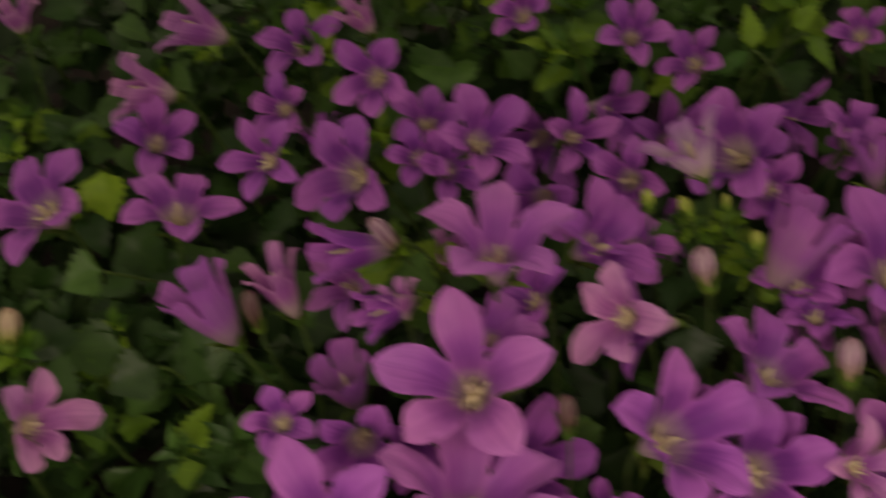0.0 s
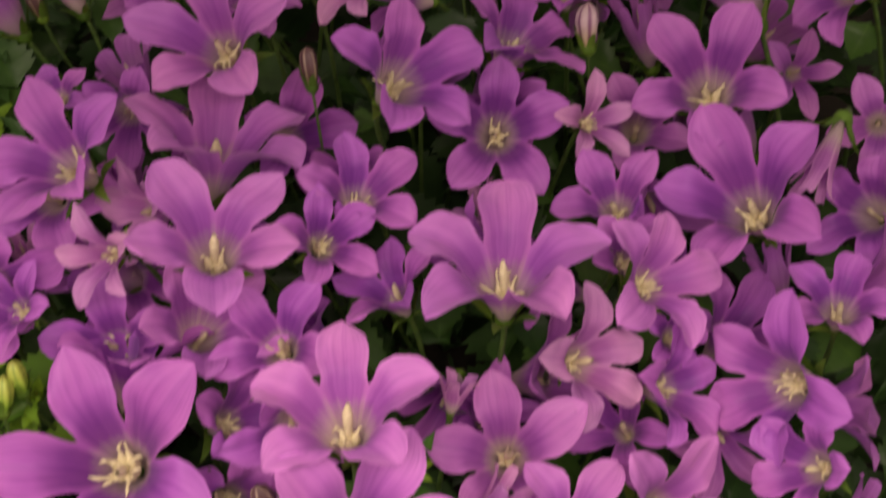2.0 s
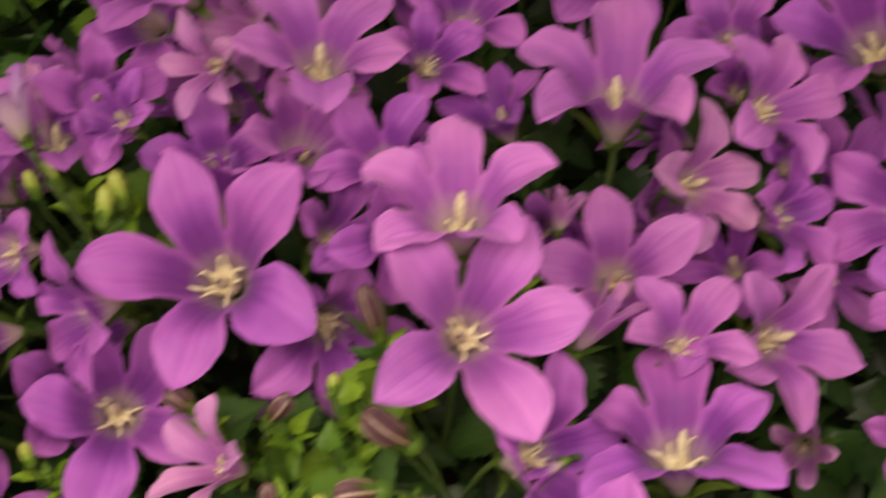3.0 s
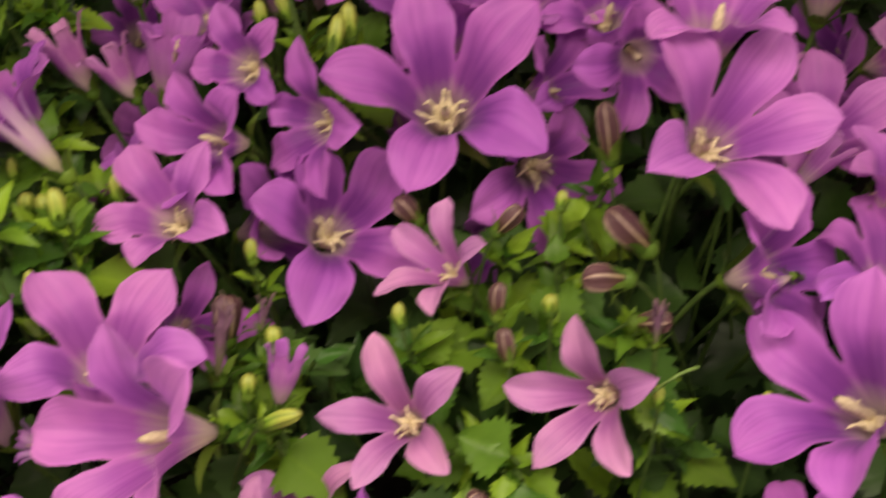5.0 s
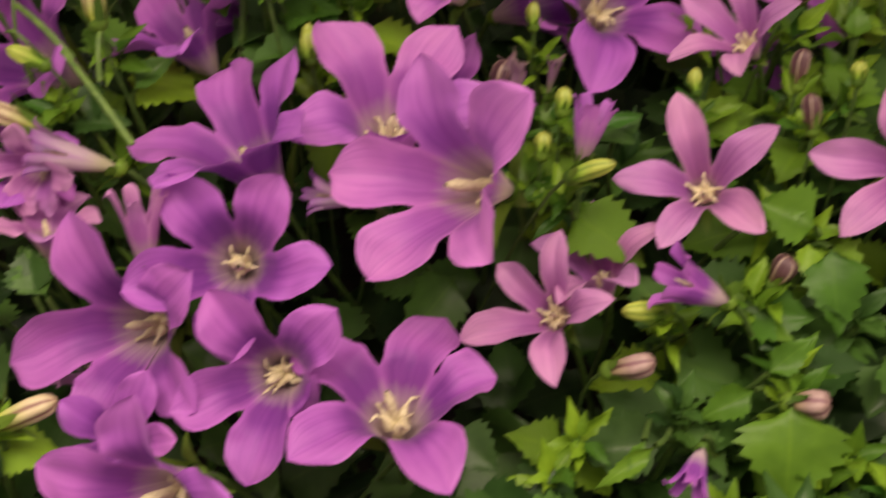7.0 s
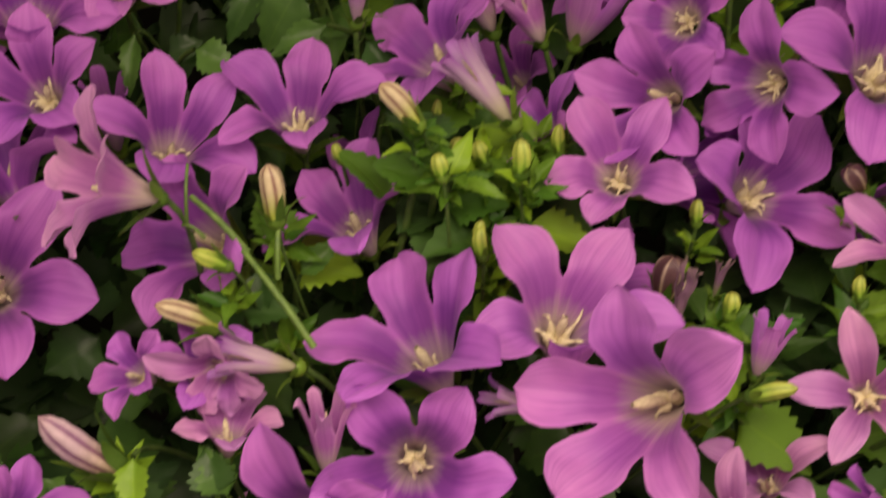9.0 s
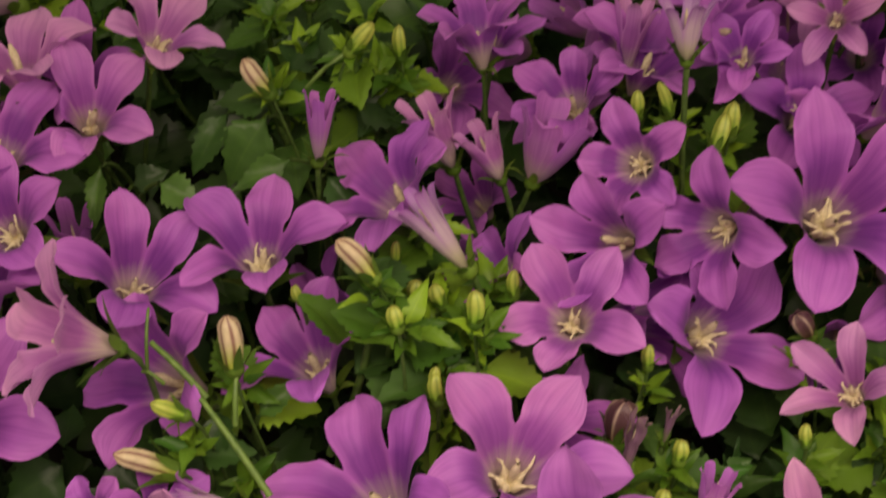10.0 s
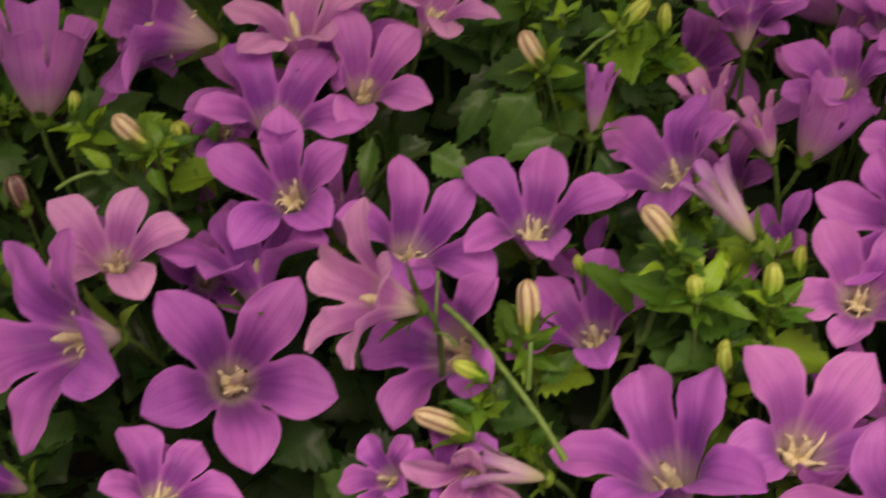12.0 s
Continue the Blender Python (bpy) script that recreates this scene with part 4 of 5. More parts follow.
side_bell((-0.0710, -0.0552, 0.0948), (-0.0673, -0.0498, 0.1048), 7.0, "tube")
side_bell((-0.1984, -0.0512, 0.0917), (-0.1967, -0.0427, 0.1056), 10.1, "tube")
side_bell((-0.1624, -0.0189, 0.0938), (-0.1748, -0.0204, 0.1053), 10.1, "tube")
side_bell((-0.1501, -0.0167, 0.0951), (-0.1504, -0.0122, 0.1047), 3.8, "tube")
side_bell((-0.1100, -0.0168, 0.0944), (-0.1086, -0.0110, 0.1064), 6.4, "pale")
side_bell((-0.1117, -0.1118, 0.0931), (-0.1214, -0.1125, 0.0986), 3.1, "white")
side_bell((-0.0493, -0.1130, 0.0955), (-0.0476, -0.1080, 0.1016), 3.3, "tube")
side_bell((-0.0594, -0.1054, 0.0903), (-0.0575, -0.0982, 0.0995), 2.1, "withered")
side_bell((-0.0531, -0.0996, 0.0927), (-0.0521, -0.0963, 0.0971), 1.3, "withered")
side_bell((0.0026, -0.1057, 0.0951), (0.0031, -0.1022, 0.1002), 1.4, "withered")
side_bell((0.0727, 0.0396, 0.0980), (0.0717, 0.0449, 0.1080), 4.6, "tube")
bud((-0.0158, 0.0384, 0.1020), (-0.0197, 0.0400, 0.1110), 1.6, "lilac")
bud((-0.0429, 0.0285, 0.0980), (-0.0433, 0.0324, 0.1050), 1.6, "brown")
bud((-0.1147, -0.0938, 0.1022), (-0.1155, -0.0891, 0.1088), 1.9, "cream")
bud((-0.0955, -0.0842, 0.1115), (-0.1003, -0.0816, 0.1171), 1.8, "cream")
bud((-0.1210, -0.1009, 0.1016), (-0.1251, -0.1006, 0.1047), 1.4, "yellow")
bud((-0.1223, -0.1064, 0.0942), (-0.1302, -0.1061, 0.0999), 1.7, "cream")
bud((-0.0810, -0.0869, 0.1045), (-0.0812, -0.0841, 0.1086), 1.6, "yellow")
bud((-0.0748, -0.0790, 0.0986), (-0.0750, -0.0766, 0.1021), 1.2, "yellow")
bud((-0.0919, -0.0895, 0.1073), (-0.0927, -0.0876, 0.1099), 1.4, "yellow")
bud((-0.0857, -0.0798, 0.0967), (-0.0870, -0.0779, 0.0995), 1.5, "yellow")
bud((-0.0928, -0.0722, 0.0960), (-0.0928, -0.0702, 0.0992), 0.9, "yellow")
bud((0.0575, 0.0026, 0.0973), (0.0583, 0.0076, 0.1036), 2.0, "lilac")
bud((0.0366, 0.0198, 0.1058), (0.0361, 0.0242, 0.1119), 2.0, "lilac")
bud((0.0088, -0.0039, 0.1061), (0.0091, 0.0006, 0.1114), 1.5, "brown")
bud((0.0292, 0.0351, 0.1092), (0.0291, 0.0371, 0.1124), 1.2, "yellow")
bud((0.0368, 0.0348, 0.1052), (0.0353, 0.0370, 0.1087), 1.3, "yellow")
bud((0.0432, 0.0353, 0.1048), (0.0435, 0.0370, 0.1075), 0.8, "yellow")
bud((0.0472, 0.0276, 0.1026), (0.0474, 0.0297, 0.1057), 1.2, "yellow")
bud((0.0019, -0.0949, 0.1028), (-0.0035, -0.0915, 0.1077), 2.2, "brown")
bud((-0.0022, -0.1021, 0.1060), (-0.0080, -0.1026, 0.1073), 2.0, "brown")
bud((-0.0015, -0.0792, 0.1030), (-0.0024, -0.0746, 0.1108), 1.7, "brown")
bud((0.0006, -0.1022, 0.0952), (0.0050, -0.1035, 0.0970), 1.8, "brown")
bud((-0.0184, -0.0870, 0.0974), (-0.0147, -0.0854, 0.1010), 1.5, "brown")
bud((-0.0179, -0.1066, 0.0933), (-0.0185, -0.1034, 0.0972), 1.3, "brown")
bud((-0.0191, -0.0997, 0.0944), (-0.0185, -0.0966, 0.0984), 1.3, "brown")
bud((-0.0305, -0.0834, 0.0961), (-0.0332, -0.0817, 0.0996), 1.7, "brown")
bud((-0.0593, -0.0973, 0.0877), (-0.0583, -0.0936, 0.0935), 2.3, "brown")
bud((-0.0459, -0.1373, 0.0830), (-0.0405, -0.1376, 0.0859), 1.8, "pink")
bud((-0.0234, -0.1424, 0.0837), (-0.0195, -0.1436, 0.0860), 2.1, "pink")
bud((-0.0244, -0.1266, 0.0869), (-0.0226, -0.1247, 0.0902), 1.7, "brown")
bud((-0.0392, -0.1312, 0.0877), (-0.0447, -0.1318, 0.0887), 1.5, "yellow")
bud((-0.0510, -0.1171, 0.0973), (-0.0455, -0.1172, 0.1004), 1.4, "yellow")
bud((-0.1207, -0.1486, 0.0910), (-0.1135, -0.1459, 0.0924), 1.8, "cream")
bud((-0.1141, -0.0451, 0.1031), (-0.1178, -0.0429, 0.1087), 1.8, "cream")
bud((-0.1012, -0.0378, 0.1054), (-0.0975, -0.0356, 0.1098), 1.7, "yellow")
bud((-0.0932, -0.0319, 0.0975), (-0.0937, -0.0292, 0.1024), 1.4, "yellow")
bud((-0.1757, -0.0643, 0.1026), (-0.1796, -0.0632, 0.1079), 1.8, "cream")
bud((-0.1714, -0.0590, 0.0975), (-0.1725, -0.0578, 0.1002), 1.9, "yellow")
bud((-0.0498, -0.0480, 0.1040), (-0.0521, -0.0451, 0.1082), 1.1, "yellow")
bud((-0.0403, -0.0511, 0.1025), (-0.0402, -0.0481, 0.1074), 1.7, "yellow")
bud((-0.0860, -0.0952, 0.0956), (-0.0865, -0.0921, 0.0986), 1.3, "yellow")
bud((-0.0430, -0.0542, 0.1028), (-0.0416, -0.0501, 0.1069), 1.6, "yellow")
bud((-0.0546, -0.0472, 0.1019), (-0.0550, -0.0448, 0.1057), 1.3, "yellow")
bud((-0.1911, -0.0536, 0.0967), (-0.1907, -0.0518, 0.0995), 1.2, "yellow")
bud((-0.0897, 0.0323, 0.0980), (-0.0880, 0.0370, 0.1032), 2.2, "cream")
bud((-0.1951, -0.0722, 0.0943), (-0.1965, -0.0694, 0.0995), 1.7, "brown")
bud((-0.0116, -0.1007, 0.0967), (-0.0115, -0.0991, 0.0987), 1.3, "yellow")
bud((-0.0090, -0.0844, 0.0992), (-0.0086, -0.0825, 0.1008), 1.1, "yellow")
bud((-0.1069, -0.0796, 0.0964), (-0.1079, -0.0780, 0.0985), 1.0, "yellow")
bud((-0.0863, -0.0931, 0.0957), (-0.0864, -0.0914, 0.0990), 1.1, "yellow")
bud((-0.0897, -0.0784, 0.0959), (-0.0895, -0.0767, 0.0986), 1.5, "yellow")
bud((0.0186, -0.0732, 0.1034), (0.0199, -0.0708, 0.1056), 1.1, "yellow")
bud((0.0187, -0.0746, 0.1038), (0.0195, -0.0727, 0.1053), 1.2, "yellow")
bud((-0.1336, -0.1262, 0.0902), (-0.1430, -0.1224, 0.0998), 2.0, "lilac")
bud((-0.0512, -0.1025, 0.0931), (-0.0511, -0.1004, 0.0955), 1.4, "yellow")
bud((-0.0543, -0.1097, 0.0928), (-0.0540, -0.1077, 0.0950), 1.4, "yellow")
bud((-0.0548, -0.0882, 0.0945), (-0.0549, -0.0861, 0.0972), 1.2, "yellow")
bud((-0.0328, -0.1001, 0.0939), (-0.0331, -0.0979, 0.0963), 1.1, "yellow")
bud((0.0019, -0.1147, 0.0941), (0.0021, -0.1129, 0.0963), 0.9, "yellow")
bud((0.0158, -0.1165, 0.0955), (0.0162, -0.1151, 0.0974), 0.9, "yellow")

# flowers of the same bed beyond the walk
def any_flower(x, y, z, rng, reach, bells):
    """A flower at a chance turn: open to the light, turned away, or a half-open bell."""
    if rng.random() < bells:
        lean, way, long = rng.uniform(0.2, 1.0), rng.uniform(0, math.tau), rng.uniform(0.011, 0.015)
        foot = (x, y, z - 0.008)
        side_bell(foot, (x + long * math.sin(lean) * math.cos(way), y + long * math.sin(lean) * math.sin(way), foot[2] + long * math.cos(lean)), reach * rng.uniform(0.45, 0.65), rng.choice(("tube", "tube", "violet", "pale")))
        return
    bloom(x, y, z, rng.uniform(15, 75), rng.uniform(-200, 20), rng.uniform(0, 72), reach, rng.uniform(0.1, 0.6), rng.choice(("violet", "violet", "violet", "rosy")),
          [(rng.uniform(-8, 8), rng.uniform(0.86, 1.14)) for _ in range(5)], slim=rng.random() < 0.35, hidden=True)


more = Dice(11)
known = np.array([(s[0], s[1]) for s in SPOTS])
for k in range(95):
    x, y = more.uniform(-0.30, 0.18), more.uniform(-0.24, 0.20)
    if -0.225 < x < 0.10 and -0.165 < y < 0.075 or -0.10 < x < 0.14 and y > 0:
        continue
    if np.hypot(known[:, 0] - x, known[:, 1] - y).min() < 0.021:
        continue
    known = np.vstack([known, (x, y)])
    any_flower(x, y, 0.098 + more.uniform(-0.008, 0.008), more, more.uniform(9.5, 15), 0.2)

# flowers of the lower layer, half hidden between the others
under = Dice(23)
for x0, x1, y0, y1, tries, bells in ((-0.055, 0.11, -0.055, 0.005, 170, 0.25), (-0.03, 0.11, 0.005, 0.075, 120, 0.5), (0.03, 0.105, -0.105, -0.055, 40, 0.2), (-0.02, 0.03, -0.088, -0.055, 25, 0.2), (-0.105, -0.03, -0.10, -0.03, 50, 0.3), (-0.19, -0.10, -0.15, -0.10, 40, 0.3), (-0.20, -0.135, -0.075, -0.03, 25, 0.4), (-0.09, -0.02, -0.055, 0.0, 60, 0.5)):
    lower = []
    for k in range(tries):
        x, y = under.uniform(x0, x1), under.uniform(y0, y1)
        d = np.hypot(known[:, 0] - x, known[:, 1] - y)
        if d.min() < 0.007 or math.hypot(x - -0.146, y - -0.109) < 0.016 or (lower and min(math.hypot(a - x, b - y) for a, b in lower) < 0.0125):
            continue
        lower.append((x, y))
        height = SPOTS[int(d.argmin())][2] if d.argmin() < len(SPOTS) else 0.1
        any_flower(x, y, height - under.uniform(0.010, 0.019), under, under.uniform(8.5, 12.5), bells)

# ---- single leaves and stems ----
leaf((-0.0181, -0.1186, 0.0879), (-0.0253, -0.1159, 0.0905), 1.05, "young")
leaf((-0.0169, -0.1227, 0.0889), (-0.0165, -0.1334, 0.0857), 0.70, "young")
leaf((-0.0194, -0.1210, 0.0876), (-0.0194, -0.1264, 0.0866), 0.64, "young")
leaf((-0.0013, -0.1117, 0.0903), (0.0062, -0.1175, 0.0906), 0.48, "young")
leaf((-0.1011, -0.0668, 0.0907), (-0.0943, -0.0610, 0.0952), 0.54, "mid")
leaf((-0.0944, -0.0778, 0.0930), (-0.0940, -0.0848, 0.0893), 0.94, "mid")
leaf((-0.0942, -0.0775, 0.0941), (-0.0923, -0.0753, 0.0973), 0.63, "young")
leaf((-0.0289, -0.1282, 0.0823), (-0.0195, -0.1307, 0.0852), 0.78, "young")
leaf((-0.0284, -0.1411, 0.0849), (-0.0352, -0.1446, 0.0834), 0.55, "young")
leaf((-0.0261, -0.1384, 0.0843), (-0.0211, -0.1359, 0.0887), 0.55, "young")
leaf((-0.0243, -0.1437, 0.0855), (-0.0252, -0.1549, 0.0822), 1.12, "young")
leaf((-0.0099, -0.1352, 0.0810), (-0.0125, -0.1420, 0.0785), 0.87, "dark")
leaf((-0.0389, -0.1451, 0.0784), (-0.0504, -0.1465, 0.0780), 0.68, "dark")
leaf((-0.0420, -0.1505, 0.0891), (-0.0488, -0.1556, 0.0878), 0.27, "young")
leaf((-0.0432, -0.1496, 0.0886), (-0.0448, -0.1543, 0.0880), 0.48, "young")
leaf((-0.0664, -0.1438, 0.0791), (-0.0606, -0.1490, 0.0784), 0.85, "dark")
leaf((-0.0539, -0.1142, 0.0914), (-0.0573, -0.1162, 0.0916), 0.57, "young")
leaf((-0.0543, -0.1143, 0.0916), (-0.0544, -0.1179, 0.0909), 0.62, "young")
leaf((-0.1128, -0.0313, 0.0923), (-0.1075, -0.0271, 0.0986), 0.78, "mid")
leaf((-0.1148, -0.0458, 0.0978), (-0.1225, -0.0554, 0.0921), 0.62, "mid")
leaf((-0.1213, -0.0445, 0.0972), (-0.1283, -0.0531, 0.0925), 0.43, "mid")
leaf((-0.1107, -0.0523, 0.0951), (-0.1206, -0.0571, 0.0930), 0.41, "mid")
leaf((-0.1046, -0.0551, 0.0946), (-0.0990, -0.0616, 0.0923), 0.57, "mid")
leaf((-0.0998, -0.0300, 0.0908), (-0.0889, -0.0358, 0.0893), 0.96, "dark")
leaf((-0.1318, -0.0565, 0.0935), (-0.1246, -0.0599, 0.0925), 0.71, "mid")
leaf((-0.1380, -0.0524, 0.0869), (-0.1323, -0.0509, 0.0894), 0.77, "dark")
leaf((-0.1412, -0.0548, 0.0951), (-0.1424, -0.0636, 0.0906), 0.37, "mid")
leaf((-0.0869, -0.0708, 0.0910), (-0.0833, -0.0671, 0.0961), 0.85, "mid")
leaf((-0.0872, -0.0814, 0.0948), (-0.0867, -0.0910, 0.0912), 0.71, "mid")
leaf((-0.0928, -0.0739, 0.0936), (-0.1005, -0.0768, 0.0925), 0.53, "mid")
leaf((-0.1125, -0.0956, 0.0897), (-0.1074, -0.0913, 0.0938), 0.49, "mid")
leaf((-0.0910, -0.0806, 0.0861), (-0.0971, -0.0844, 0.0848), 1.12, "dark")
leaf((-0.1724, -0.0609, 0.0930), (-0.1660, -0.0583, 0.0948), 0.92, "mid")
leaf((-0.1180, -0.0964, 0.0932), (-0.1169, -0.1028, 0.0918), 0.62, "mid")
leaf((-0.1790, -0.0570, 0.0966), (-0.1756, -0.0551, 0.0989), 0.76, "young")
leaf((-0.1756, -0.0654, 0.0980), (-0.1729, -0.0694, 0.0962), 0.45, "young")
leaf((-0.1825, -0.0642, 0.0952), (-0.1866, -0.0633, 0.0996), 0.37, "young")
leaf((-0.1143, -0.0384, 0.0899), (-0.1298, -0.0433, 0.0909), 0.70, "dark")
leaf((-0.1018, -0.0359, 0.0904), (-0.0892, -0.0379, 0.0902), 0.68, "dark")
leaf((-0.1216, -0.1279, 0.0865), (-0.1230, -0.1224, 0.0905), 0.87, "mid")
leaf((-0.1319, -0.1252, 0.0932), (-0.1311, -0.1324, 0.0920), 0.60, "young")
leaf((-0.0738, 0.0473, 0.0954), (-0.0805, 0.0444, 0.0979), 1.24, "mid")
leaf((-0.0838, 0.0336, 0.0870), (-0.0870, 0.0401, 0.0942), 1.06, "dark")
leaf((-0.0640, 0.0278, 0.0899), (-0.0727, 0.0233, 0.0921), 1.02, "dark")
leaf((-0.0723, 0.0663, 0.1027), (-0.0724, 0.0574, 0.0978), 0.88, "young")
leaf((0.0344, 0.0187, 0.0951), (0.0329, 0.0102, 0.0916), 1.00, "dark")
leaf((0.0590, 0.0774, 0.0971), (0.0595, 0.0830, 0.1042), 0.50, "young")
leaf((0.0574, 0.0731, 0.1021), (0.0493, 0.0708, 0.0997), 0.37, "young")
leaf((0.0691, 0.0752, 0.1023), (0.0729, 0.0670, 0.0990), 0.35, "young")
leaf((0.0678, 0.0809, 0.0981), (0.0730, 0.0816, 0.1028), 0.62, "young")
leaf((-0.0059, -0.0856, 0.0972), (-0.0076, -0.0837, 0.1003), 0.89, "young")
leaf((-0.0101, -0.0922, 0.0955), (-0.0100, -0.0897, 0.0991), 0.80, "young")
leaf((-0.0431, -0.1027, 0.0886), (-0.0404, -0.1013, 0.0909), 0.94, "mid")
leaf((-0.0262, -0.1176, 0.0882), (-0.0184, -0.1165, 0.0904), 0.57, "young")
leaf((-0.0234, -0.1011, 0.0841), (-0.0191, -0.0998, 0.0866), 1.03, "dark")
leaf((-0.0454, -0.1044, 0.0916), (-0.0409, -0.1034, 0.0938), 0.42, "young")
leaf((0.0012, -0.1121, 0.0907), (0.0061, -0.1176, 0.0906), 0.46, "young")
leaf((-0.1201, -0.1279, 0.0862), (-0.1240, -0.1226, 0.0906), 0.68, "mid")
shoot_stem((-0.1271, -0.0897, 0.1014), (-0.1190, -0.0963, 0.0975), 0.73)
shoot_stem((-0.1190, -0.0982, 0.1012), (-0.1089, -0.1102, 0.0960), 0.71)
shoot_stem((-0.1283, -0.0839, 0.1011), (-0.1282, -0.0917, 0.0966), 0.41)
shoot_stem((-0.1280, -0.0937, 0.1002), (-0.1249, -0.0951, 0.0993), 0.40)
shoot_stem((-0.1144, -0.0936, 0.1015), (-0.1144, -0.1006, 0.0978), 0.56)
shoot_stem((-0.1085, -0.0415, 0.1003), (-0.1006, -0.0372, 0.1050), 0.57)
shoot_stem((-0.1885, -0.0720, 0.1000), (-0.1814, -0.0680, 0.0997), 0.55)
shoot_stem((0.0005, -0.1146, 0.0967), (0.0070, -0.1121, 0.0993), 0.38)

# ---- leafy shoots in the open places ----
FIELD = np.array(SPOTS)
SMALL = [grid_mesh("leaf", leaf_points(Dice(20 + k), True, 0.8 + 0.1 * (k % 4)), YOUNG if k < 3 else MIDLEAF) for k in range(6)]


def tuft(seed):
    """The top of a shoot: small narrow leaves that stand up and spread round its tip."""
    rng = Dice(seed)
    blades = []
    for k in range(9):
        p = leaf_points(rng, k % 3 == 0, rng.uniform(0.34, 0.6)).reshape(-1, 3)
        m = np.array(pose(0, 0, -0.0006 * k, 0, 0, k * 137.5 + rng.uniform(-20, 20)) @ pose(0.0005, 0, 0, rng.uniform(-20, 20), -rng.uniform(25, 72), 0) @ Matrix.Scale(rng.uniform(0.0036, 0.0072), 4))
        blades.append(grid_mesh("leaf_tuft", (p @ m[:3, :3].T + m[:3, 3]).reshape(15, 7, 3), YOUNG if seed < 63 else MIDLEAF))
    return joined("leaf_tuft", blades)


TUFTS = [tuft(60 + k) for k in range(7)]


def leafy_shoot(x, y, z, rng, fresh=False):
    """An upright shoot: a stem with small leaves standing off round it, narrow ones at its top."""
    thing = tagged(new("leafy_shoot"), "bright green leafy shoot with small toothed leaves", "shoot", "leafy shoots")
    tall = 0.04
    turn = pose(0, 0, 0, rng.uniform(-14, 14), rng.uniform(-14, 14), rng.uniform(0, 360))
    thing.matrix_basis = Matrix.Translation(Vector((x, y, z)) - turn @ Vector((0, 0.0015, tall))) @ turn
    line = [(0.002 * math.sin(3 * t), 0.0015 * t, tall * t) for t in np.linspace(0, 1, 7)]
    part("stem", grid_mesh("stem", tube_points(line, np.linspace(0.0008, 0.0005, 7), 6), STEM, True), thing)
    for k in range(4):
        ob = part("leaf", rng.choice(SMALL[1:5] if fresh else SMALL[2:]), thing)
        ob.matrix_basis = pose(0, 0, tall * (0.5 + 0.13 * k), 0, 0, k * 137.5 + rng.uniform(-20, 20)) @ pose(0.0006, 0, 0, rng.uniform(-15, 15), -rng.uniform(0, 40), 0) @ Matrix.Scale(rng.uniform(0.007, 0.0115), 4)
    top = part("leaf_tuft", rng.choice(TUFTS[:3] if fresh or rng.random() < 0.35 else TUFTS[3:]), thing, "tuft of narrow young leaves")
    top.matrix_basis = pose(0, 0, tall, 0, 0, rng.uniform(0, 360)) @ Matrix.Scale(rng.uniform(0.85, 1.2), 4)
    return thing


dice = Dice(5)
shoots = []
for x, y, z in BUD_FEET:
    if not shoots or min(math.hypot(a - x, b - y) for a, b in shoots) > 0.005:
        shoots.append((x, y))
        near = np.array(BLOOMS)
        gap = float((np.hypot(near[:, 0] - x, near[:, 1] - y) - 0.8 * near[:, 3])[np.abs(near[:, 2] - z) < 0.011].min(initial=1.0))
        if gap < -0.001:
            continue
        leafy_shoot(x + dice.uniform(-0.001, 0.001), y + dice.uniform(0, 0.002), z - 0.0015 - min(max(0.006 - gap, 0), 0.010), dice, True)
for x, y, z in ((-0.0876, -0.0680, 0.0980), (-0.0864, -0.0820, 0.0980), (-0.0819, -0.0852, 0.0970), (-0.0789, -0.0768, 0.0980), (-0.0855, -0.0909, 0.0960), (-0.0170, -0.1190, 0.0860), (-0.0277, -0.1271, 0.0850), (-0.0208, -0.1356, 0.0820), (-0.1170, -0.0235, 0.0960), (-0.1094, -0.0274, 0.0970), (-0.1014, -0.0206, 0.0960), (-0.1125, -0.0375, 0.0950), (-0.0985, -0.0331, 0.0960)):
    shoots.append((x, y))
    leafy_shoot(x, y, z, dice, True)
for x0, x1, y0, y1, z, count in ((-0.034, -0.012, -0.135, -0.112, 0.084, 2), (-0.040, -0.012, -0.160, -0.138, 0.080, 2)):
    for k in range(count):
        x, y = dice.uniform(x0, x1), dice.uniform(y0, y1)
        shoots.append((x, y))
        leafy_shoot(x, y, z + dice.uniform(-0.004, 0.003), dice, True)
for k in range(26):
    x, y = dice.uniform(-0.03, 0.13), dice.uniform(0.078, 0.13)
    shoots.append((x, y))
    leafy_shoot(x, y, 0.100 + dice.uniform(-0.006, 0.004), dice, True)
for k in range(6000):
    x, y = dice.uniform(-0.235, 0.115), dice.uniform(-0.185, 0.125)
    top, free = canopy(x, y)
    if free < 0.0045 or (shoots and min(math.hypot(a - x, b - y) for a, b in shoots) < 0.0056):
        continue
    shoots.append((x, y))
    leafy_shoot(x, y, top - 0.014 + min(free, 0.012) * 0.65 + dice.uniform(-0.008, 0.001), dice)
    if len(shoots) == 350:
        break


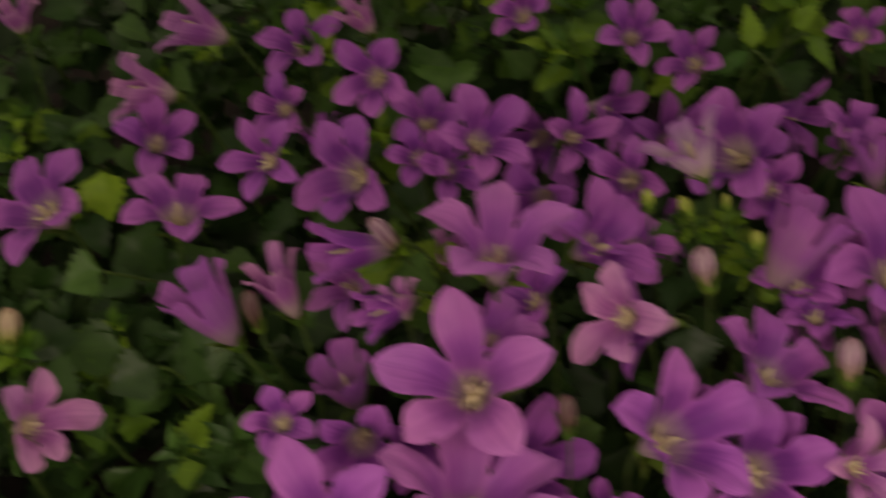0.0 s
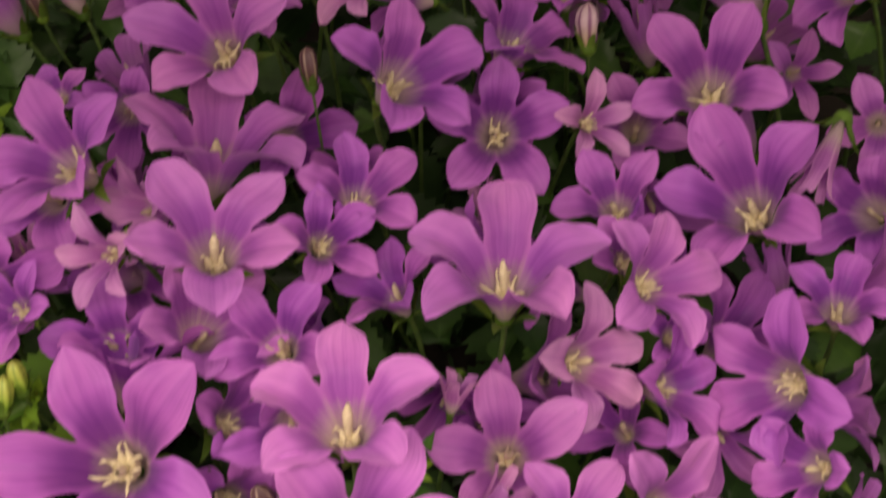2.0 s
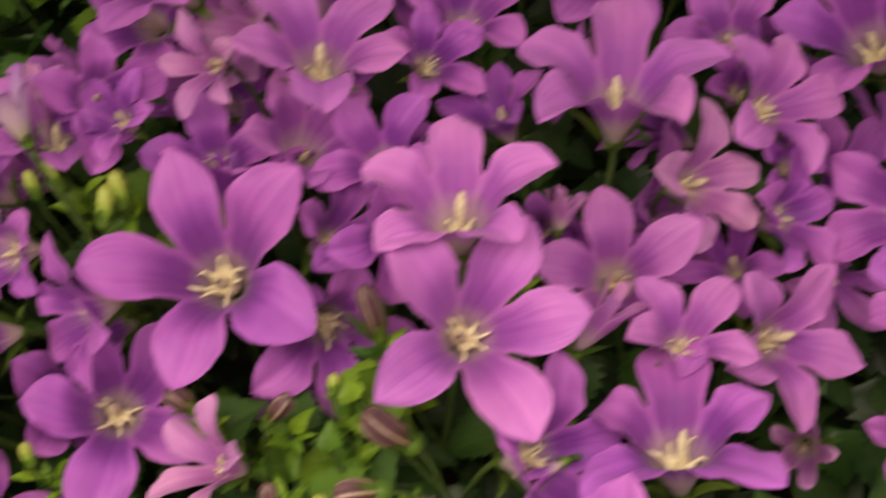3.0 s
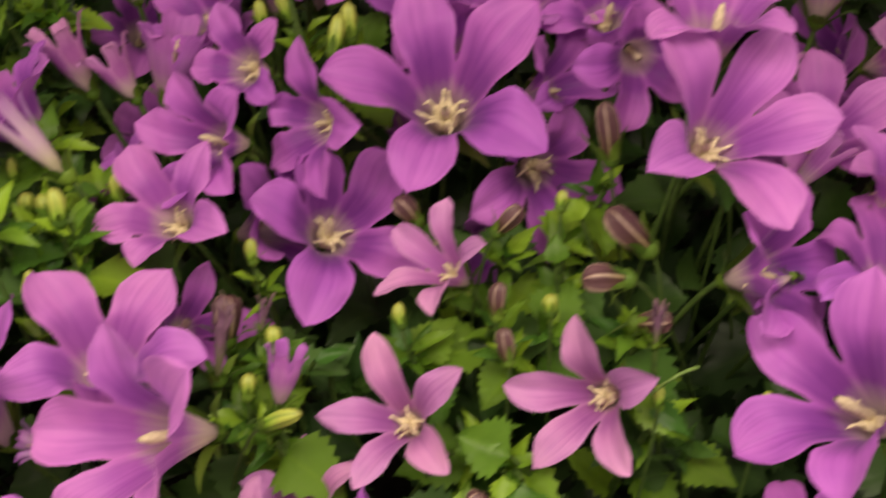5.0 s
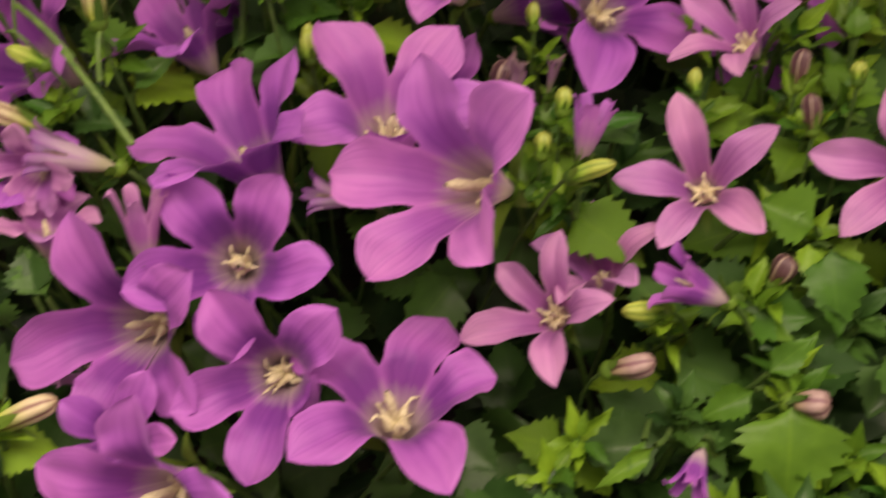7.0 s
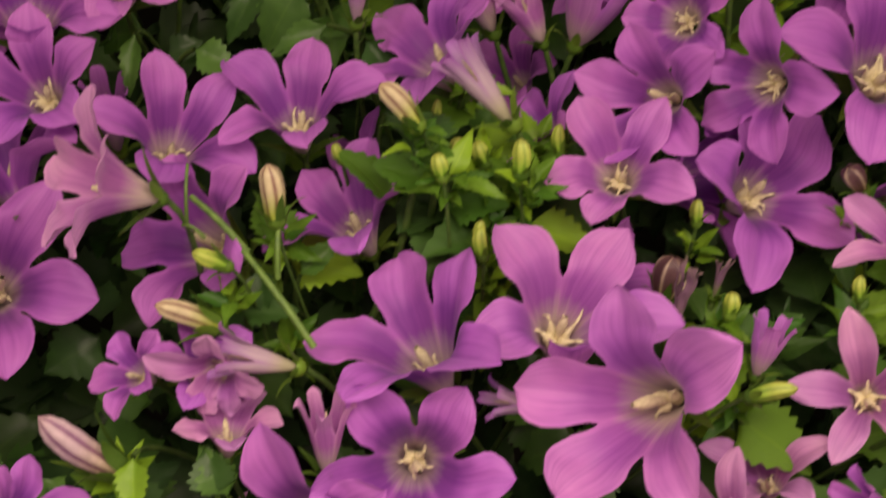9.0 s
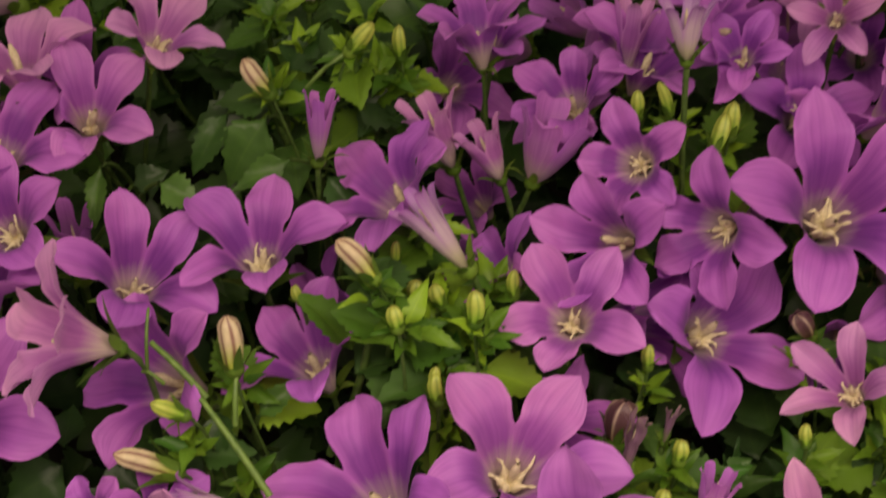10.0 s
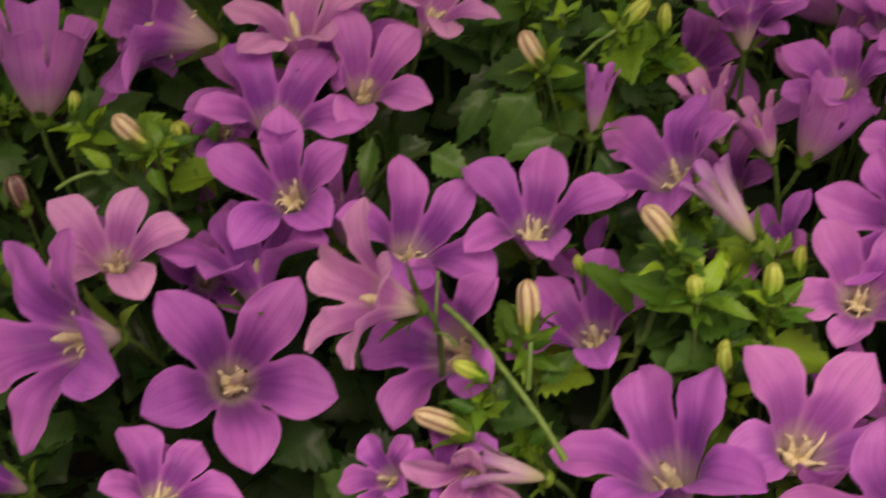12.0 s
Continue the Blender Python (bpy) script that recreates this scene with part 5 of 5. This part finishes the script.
# ---- the mass of leaves below ----
def foliage(name, count, box, near, far, size, mat, seed, label):
    """Many leaves in one mesh, each lying at its own slant, between two depths below the flowers."""
    rng = Dice(seed)
    forms = []
    for k in range(8):
        p = leaf_points(rng, True, rng.uniform(0.75, 1.2))[:, ::2]
        forms.append(p)
    rows, cols = forms[0].shape[:2]
    at = np.arange(rows * cols).reshape(rows, cols)
    quad = np.stack([at[:-1, :-1], at[:-1, 1:], at[1:, 1:], at[1:, :-1]], -1).reshape(-1, 4)
    uv = np.stack(np.meshgrid(np.linspace(0, 1, cols), np.linspace(0, 1, rows)), -1).reshape(-1, 2)[quad.ravel()]
    verts, faces = [], []
    for k in range(count):
        x, y = rng.uniform(box[0], box[1]), rng.uniform(box[2], box[3])
        top, free = canopy(x, y)
        z = top - rng.uniform(near, far) - (0.012 if free < 0.003 else 0)
        m = pose(x, y, z, 0, 0, rng.uniform(0, 360)) @ pose(0, 0, 0, rng.gauss(0, 24), rng.gauss(8, 24), 0) @ Matrix.Scale(rng.uniform(*size), 4)
        p = rng.choice(forms).reshape(-1, 3) - (0.5, 0, 0)
        a = np.array(m)
        verts.append(p @ a[:3, :3].T + a[:3, 3])
        faces.append(quad + k * rows * cols)
    me = bpy.data.meshes.new(name)
    me.from_pydata(np.concatenate(verts).tolist(), [], np.concatenate(faces).tolist())
    me.uv_layers.new(name="UVMap").data.foreach_set("uv", np.tile(uv, (count, 1)).ravel())
    me.polygons.foreach_set("use_smooth", [True] * len(me.polygons))
    me.materials.append(mat)
    return tagged(new(name, me), label, "foliage", kind="stuff")


HERE = (-0.26, 0.14, -0.21, 0.16)
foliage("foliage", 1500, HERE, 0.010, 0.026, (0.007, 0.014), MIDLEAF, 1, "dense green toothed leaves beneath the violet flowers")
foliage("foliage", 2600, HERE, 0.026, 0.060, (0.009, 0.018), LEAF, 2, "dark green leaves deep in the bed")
foliage("foliage", 2600, (-0.45, 0.34, -0.38, 0.40), 0.020, 0.070, (0.009, 0.017), LEAF, 3, "dark green leaves round the edge of the bed")
